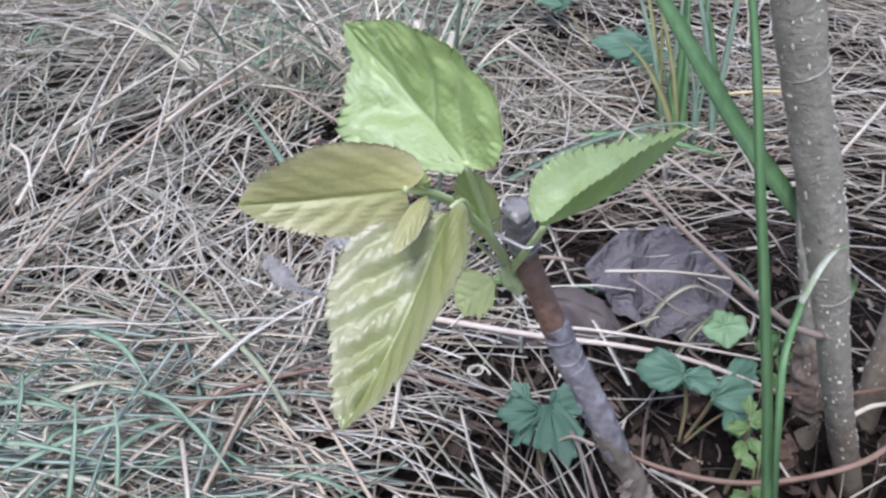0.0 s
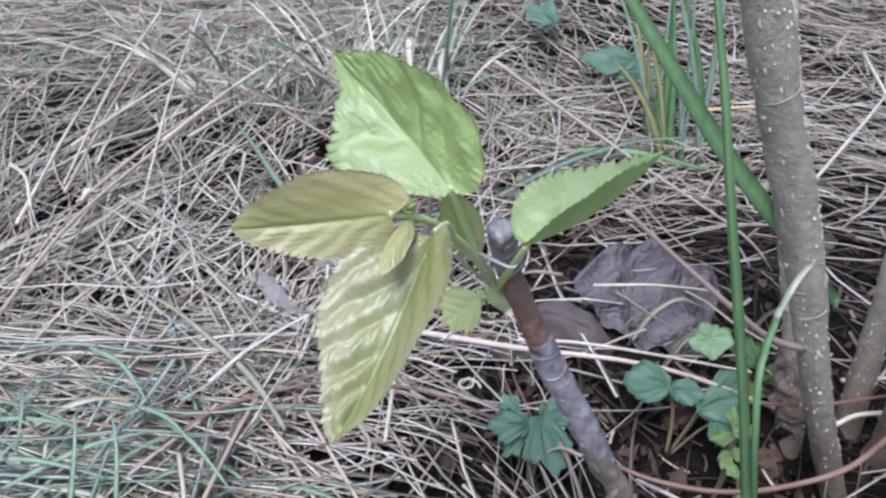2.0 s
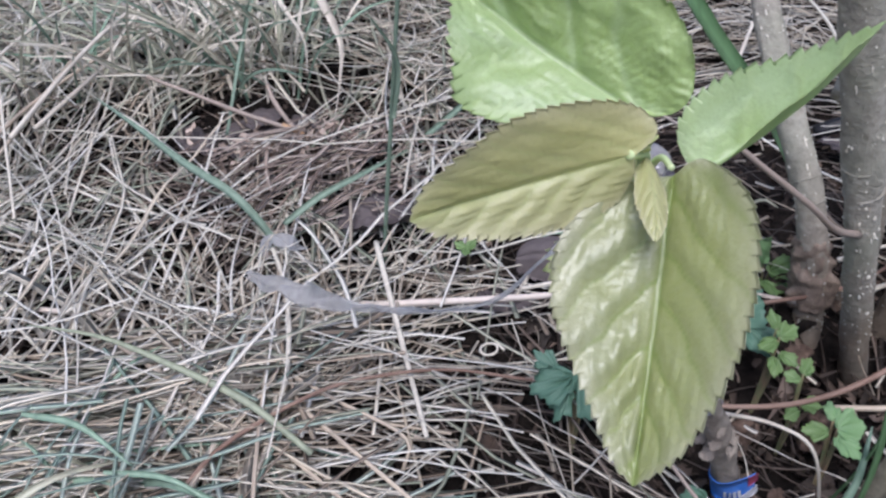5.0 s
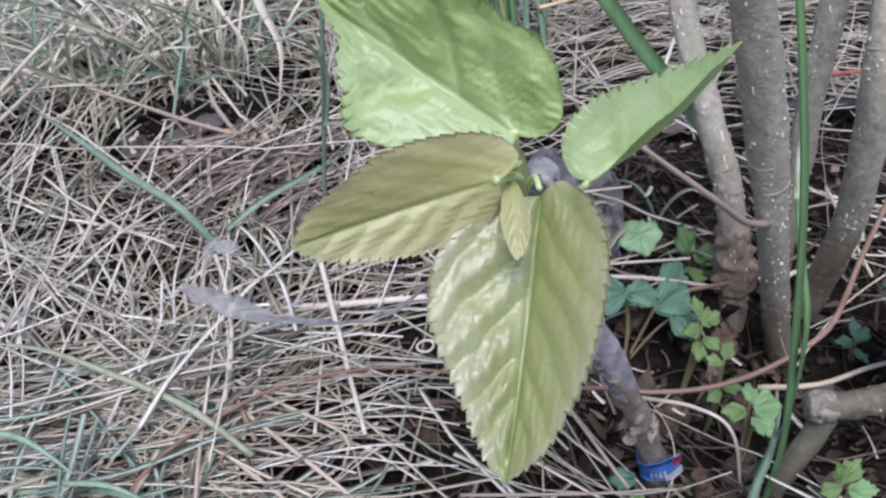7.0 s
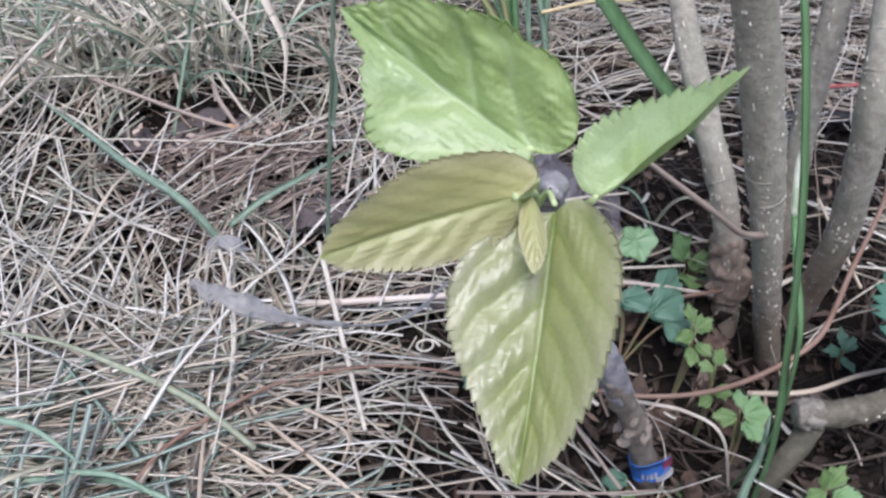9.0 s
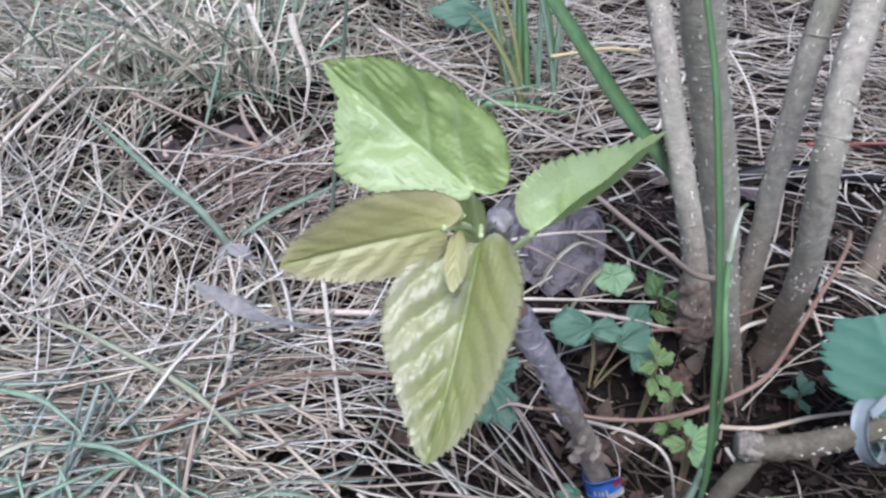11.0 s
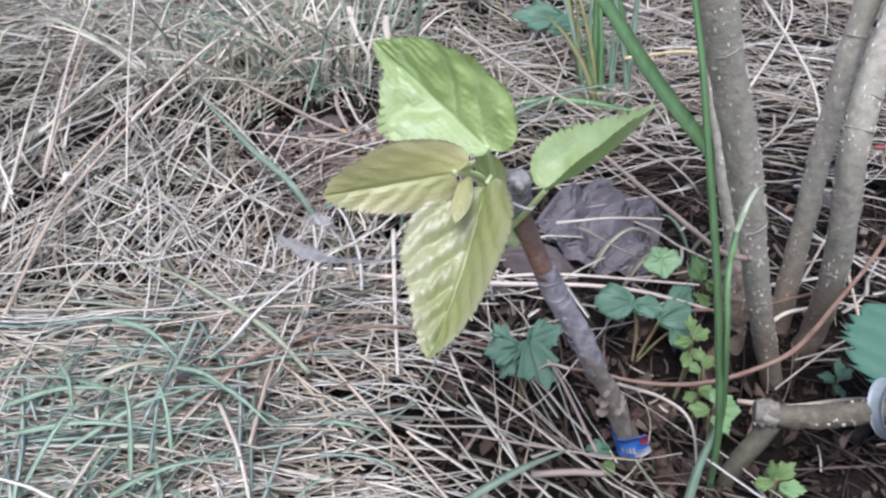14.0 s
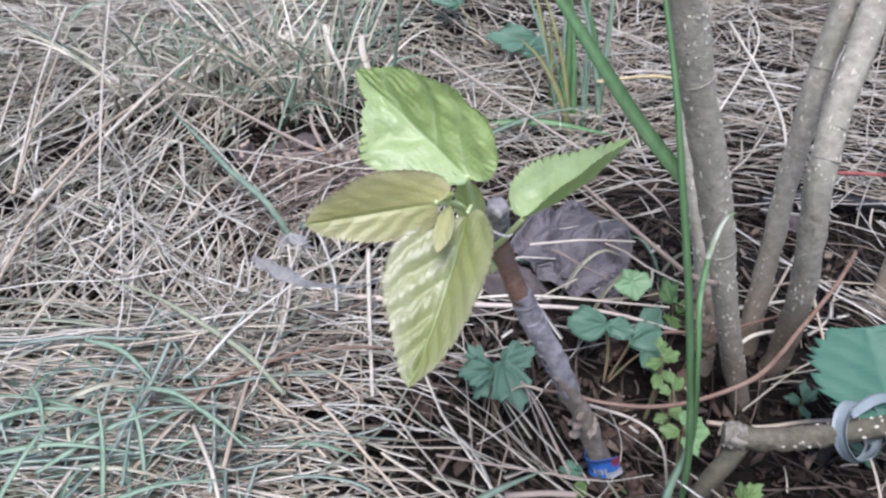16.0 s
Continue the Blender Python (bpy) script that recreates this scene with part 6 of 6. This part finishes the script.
grass_blade([(0.205, 0.325, -0.005), (0.152, 0.300, 0.060), (0.130, 0.296, 0.086), (0.118, 0.297, 0.100), (0.108, 0.298, 0.113), (0.088, 0.305, 0.140), (0.066, 0.318, 0.170), (0.04, 0.33, 0.205)], 0.0105, GRASS, "broad dark green grass blade leaning over the hay", 0.2)
grass_blade([(0.094, 0.150, -0.02), (0.098, 0.156, 0.008), (0.101, 0.158, 0.022), (0.108, 0.166, 0.034)], 0.0042, BLUE_GRASS, "short pale green blade at the grass foot", 0.3)
grass_blade([(-0.010, 0.150, 0.004), (0.008, 0.154, 0.013), (0.026, 0.160, 0.016), (0.045, 0.167, 0.014)], 0.0034, DULL_GRASS, "pale green grass blade lying on the hay", 0.3, root=0.4)
grass_blade([(-0.054, 0.340, 0.012), (-0.060, 0.346, 0.022), (-0.069, 0.357, 0.030), (-0.086, 0.381, 0.033), (-0.103, 0.412, 0.035), (-0.122, 0.446, 0.036)], 0.0042, DULL_GRASS, "blue-green grass blade lying across the hay", 0.25, face=(0.3, -0.5, 0.8))
grass_blade([(-0.048, 0.350, 0.012), (-0.030, 0.357, 0.018), (-0.010, 0.365, 0.020), (0.019, 0.385, 0.016)], 0.0032, DULL_GRASS, "blue-green grass blade lying across the hay", 0.4)
grass_blade([(-0.059, 0.220, 0.018), (-0.076, 0.244, 0.022), (-0.098, 0.266, 0.024), (-0.123, 0.289, 0.024), (-0.150, 0.306, 0.022)], 0.0024, FADED_BLADE, "grey-green grass blade lying across the hay", 0.3)
for k, (p, q, w) in enumerate([((-0.190, 0.214, 0.022), (-0.135, 0.211, 0.030), 0.0034), ((-0.147, 0.258, 0.026), (-0.113, 0.226, 0.026), 0.0032), ((-0.156, 0.188, 0.022), (-0.104, 0.209, 0.030), 0.0030), ((-0.131, 0.176, 0.012), (-0.132, 0.208, 0.040), 0.0028), ((-0.122, 0.228, 0.024), (-0.086, 0.201, 0.024), 0.0026), ((-0.170, 0.170, 0.020), (-0.150, 0.205, 0.034), 0.0028), ((-0.115, 0.182, 0.014), (-0.122, 0.214, 0.034), 0.0024), ((-0.180, 0.196, 0.026), (-0.118, 0.190, 0.026), 0.0030), ((-0.165, 0.232, 0.026), (-0.152, 0.196, 0.030), 0.0026)]):
    m = tuple((u + v) / 2 + d for u, v, d in zip(p, q, (0.002, 0.001, 0.005)))
    grass_blade([p, m, q], w * 0.7, BLUE_GRASS, "fresh blue-green grass blade over the hay", 0.3, root=0.5)
grass_blade([(-0.064, 0.445, 0.004), (-0.045, 0.50, 0.030), (-0.024, 0.56, 0.046), (-0.008, 0.62, 0.050)], 0.0018, DULL_GRASS, "grey-green grass blade slanting over the hay", 0.3)
grass_blade([(0.030, 0.405, 0.006), (0.075, 0.430, 0.016), (0.12, 0.446, 0.022), (0.165, 0.452, 0.022)], 0.0034, DULL_GRASS, "wide grey-green blade lying in the hay", 0.5)
grass_blade([(0.085, 0.450, 0.014), (0.12, 0.44, 0.018), (0.165, 0.428, 0.012)], 0.0050, GRASS, "dark green blade lying in the hay", 0.25)


def tuft(foot, count, height, spread, width, materials, label, seed, lean=(0, 0), flat=0.0):
    """A tuft of grass: each blade is a part that rises from the foot and arches outwards."""
    r = np.random.default_rng(seed)
    ob = thing("grass_tuft", label, "grass tuft", "grass tufts")
    for k in range(count):
        a = r.uniform(0, 6.283)
        h, s = height * r.uniform(0.5, 1.1), spread * r.uniform(0.3, 1.15)
        x0, y0 = foot[0] + r.normal(0, spread * 0.16), foot[1] + r.normal(0, spread * 0.16)
        dx, dy = math.cos(a) * s + lean[0], math.sin(a) * s * 0.8 + lean[1]
        z0 = float(ground(x0, y0)) - 0.003
        end = max(float(ground(x0 + dx, y0 + dy)) + 0.010, z0 + h * (1 - flat * r.uniform(0.3, 1.0)))
        pts = [(x0, y0, z0), (x0 + dx * 0.3, y0 + dy * 0.3, z0 + h * 0.5 + 0.006), (x0 + dx * 0.65, y0 + dy * 0.65, z0 + 0.62 * h + 0.3 * (end - z0) + 0.006), (x0 + dx, y0 + dy, end + 0.3 * h)]
        part("blade", blade_mesh("blade", pts, width * r.uniform(0.6, 1.2), 14, 0.35, (r.normal(0, 0.4), -0.7, 0.6), root=0.5), materials[int(r.integers(len(materials)))], ob)
    return ob


LOW = "tuft of thin blue-green grass in the hay"
for k, (x, y, c) in enumerate([(-0.150, 0.205, 16), (-0.120, 0.180, 14), (-0.175, 0.225, 12), (-0.105, 0.215, 9), (-0.155, 0.250, 10), (-0.145, 0.165, 16), (-0.085, 0.165, 9), (-0.19, 0.19, 10), (-0.13, 0.225, 14), (-0.17, 0.175, 16), (-0.11, 0.155, 12)]):
    tuft((x, y), c * 2 // 5, 0.030, 0.080, 0.0026, (BLUE_GRASS, BLUE_GRASS, BLUE_GRASS, FADED_GRASS), LOW, 40 + k, flat=0.8)
for k, (x, y, c) in enumerate([(-0.030, 0.520, 26), (-0.058, 0.535, 24), (-0.008, 0.545, 18), (-0.090, 0.530, 18), (-0.125, 0.525, 18), (-0.075, 0.585, 14), (-0.160, 0.550, 14)]):
    tuft((x, y), c * 6 // 5, 0.066, 0.085, 0.0021, (BLUE_GRASS, FADED_GRASS, FADED_GRASS, FADED_GRASS, BRIGHT_HAY, BRIGHT_HAY, DULL_GRASS), "tuft of half-dry arching grass in the hay", 60 + k, flat=0.15)
for k, (x, y, c) in enumerate([(0.150, 0.452, 6), (0.138, 0.465, 5), (0.163, 0.462, 5)]):
    tuft((x, y), c, 0.105, 0.036, 0.0048, (YELLOW_GRASS, BLUE_GRASS, BLUE_GRASS, GRASS), "upright tuft of green and yellowing grass", 70 + k, (-0.016, 0.03), 0.15)
for k, (x, y, c) in enumerate([(-0.16, 0.62, 8), (-0.24, 0.66, 8), (-0.31, 0.60, 6), (0.03, 0.70, 8), (-0.12, 0.74, 9), (0.10, 0.30, 3), (0.145, 0.31, 4)]):
    tuft((x, y), c, 0.040, 0.055, 0.0030, (BLUE_GRASS, FADED_GRASS), LOW, 80 + k, flat=0.7)
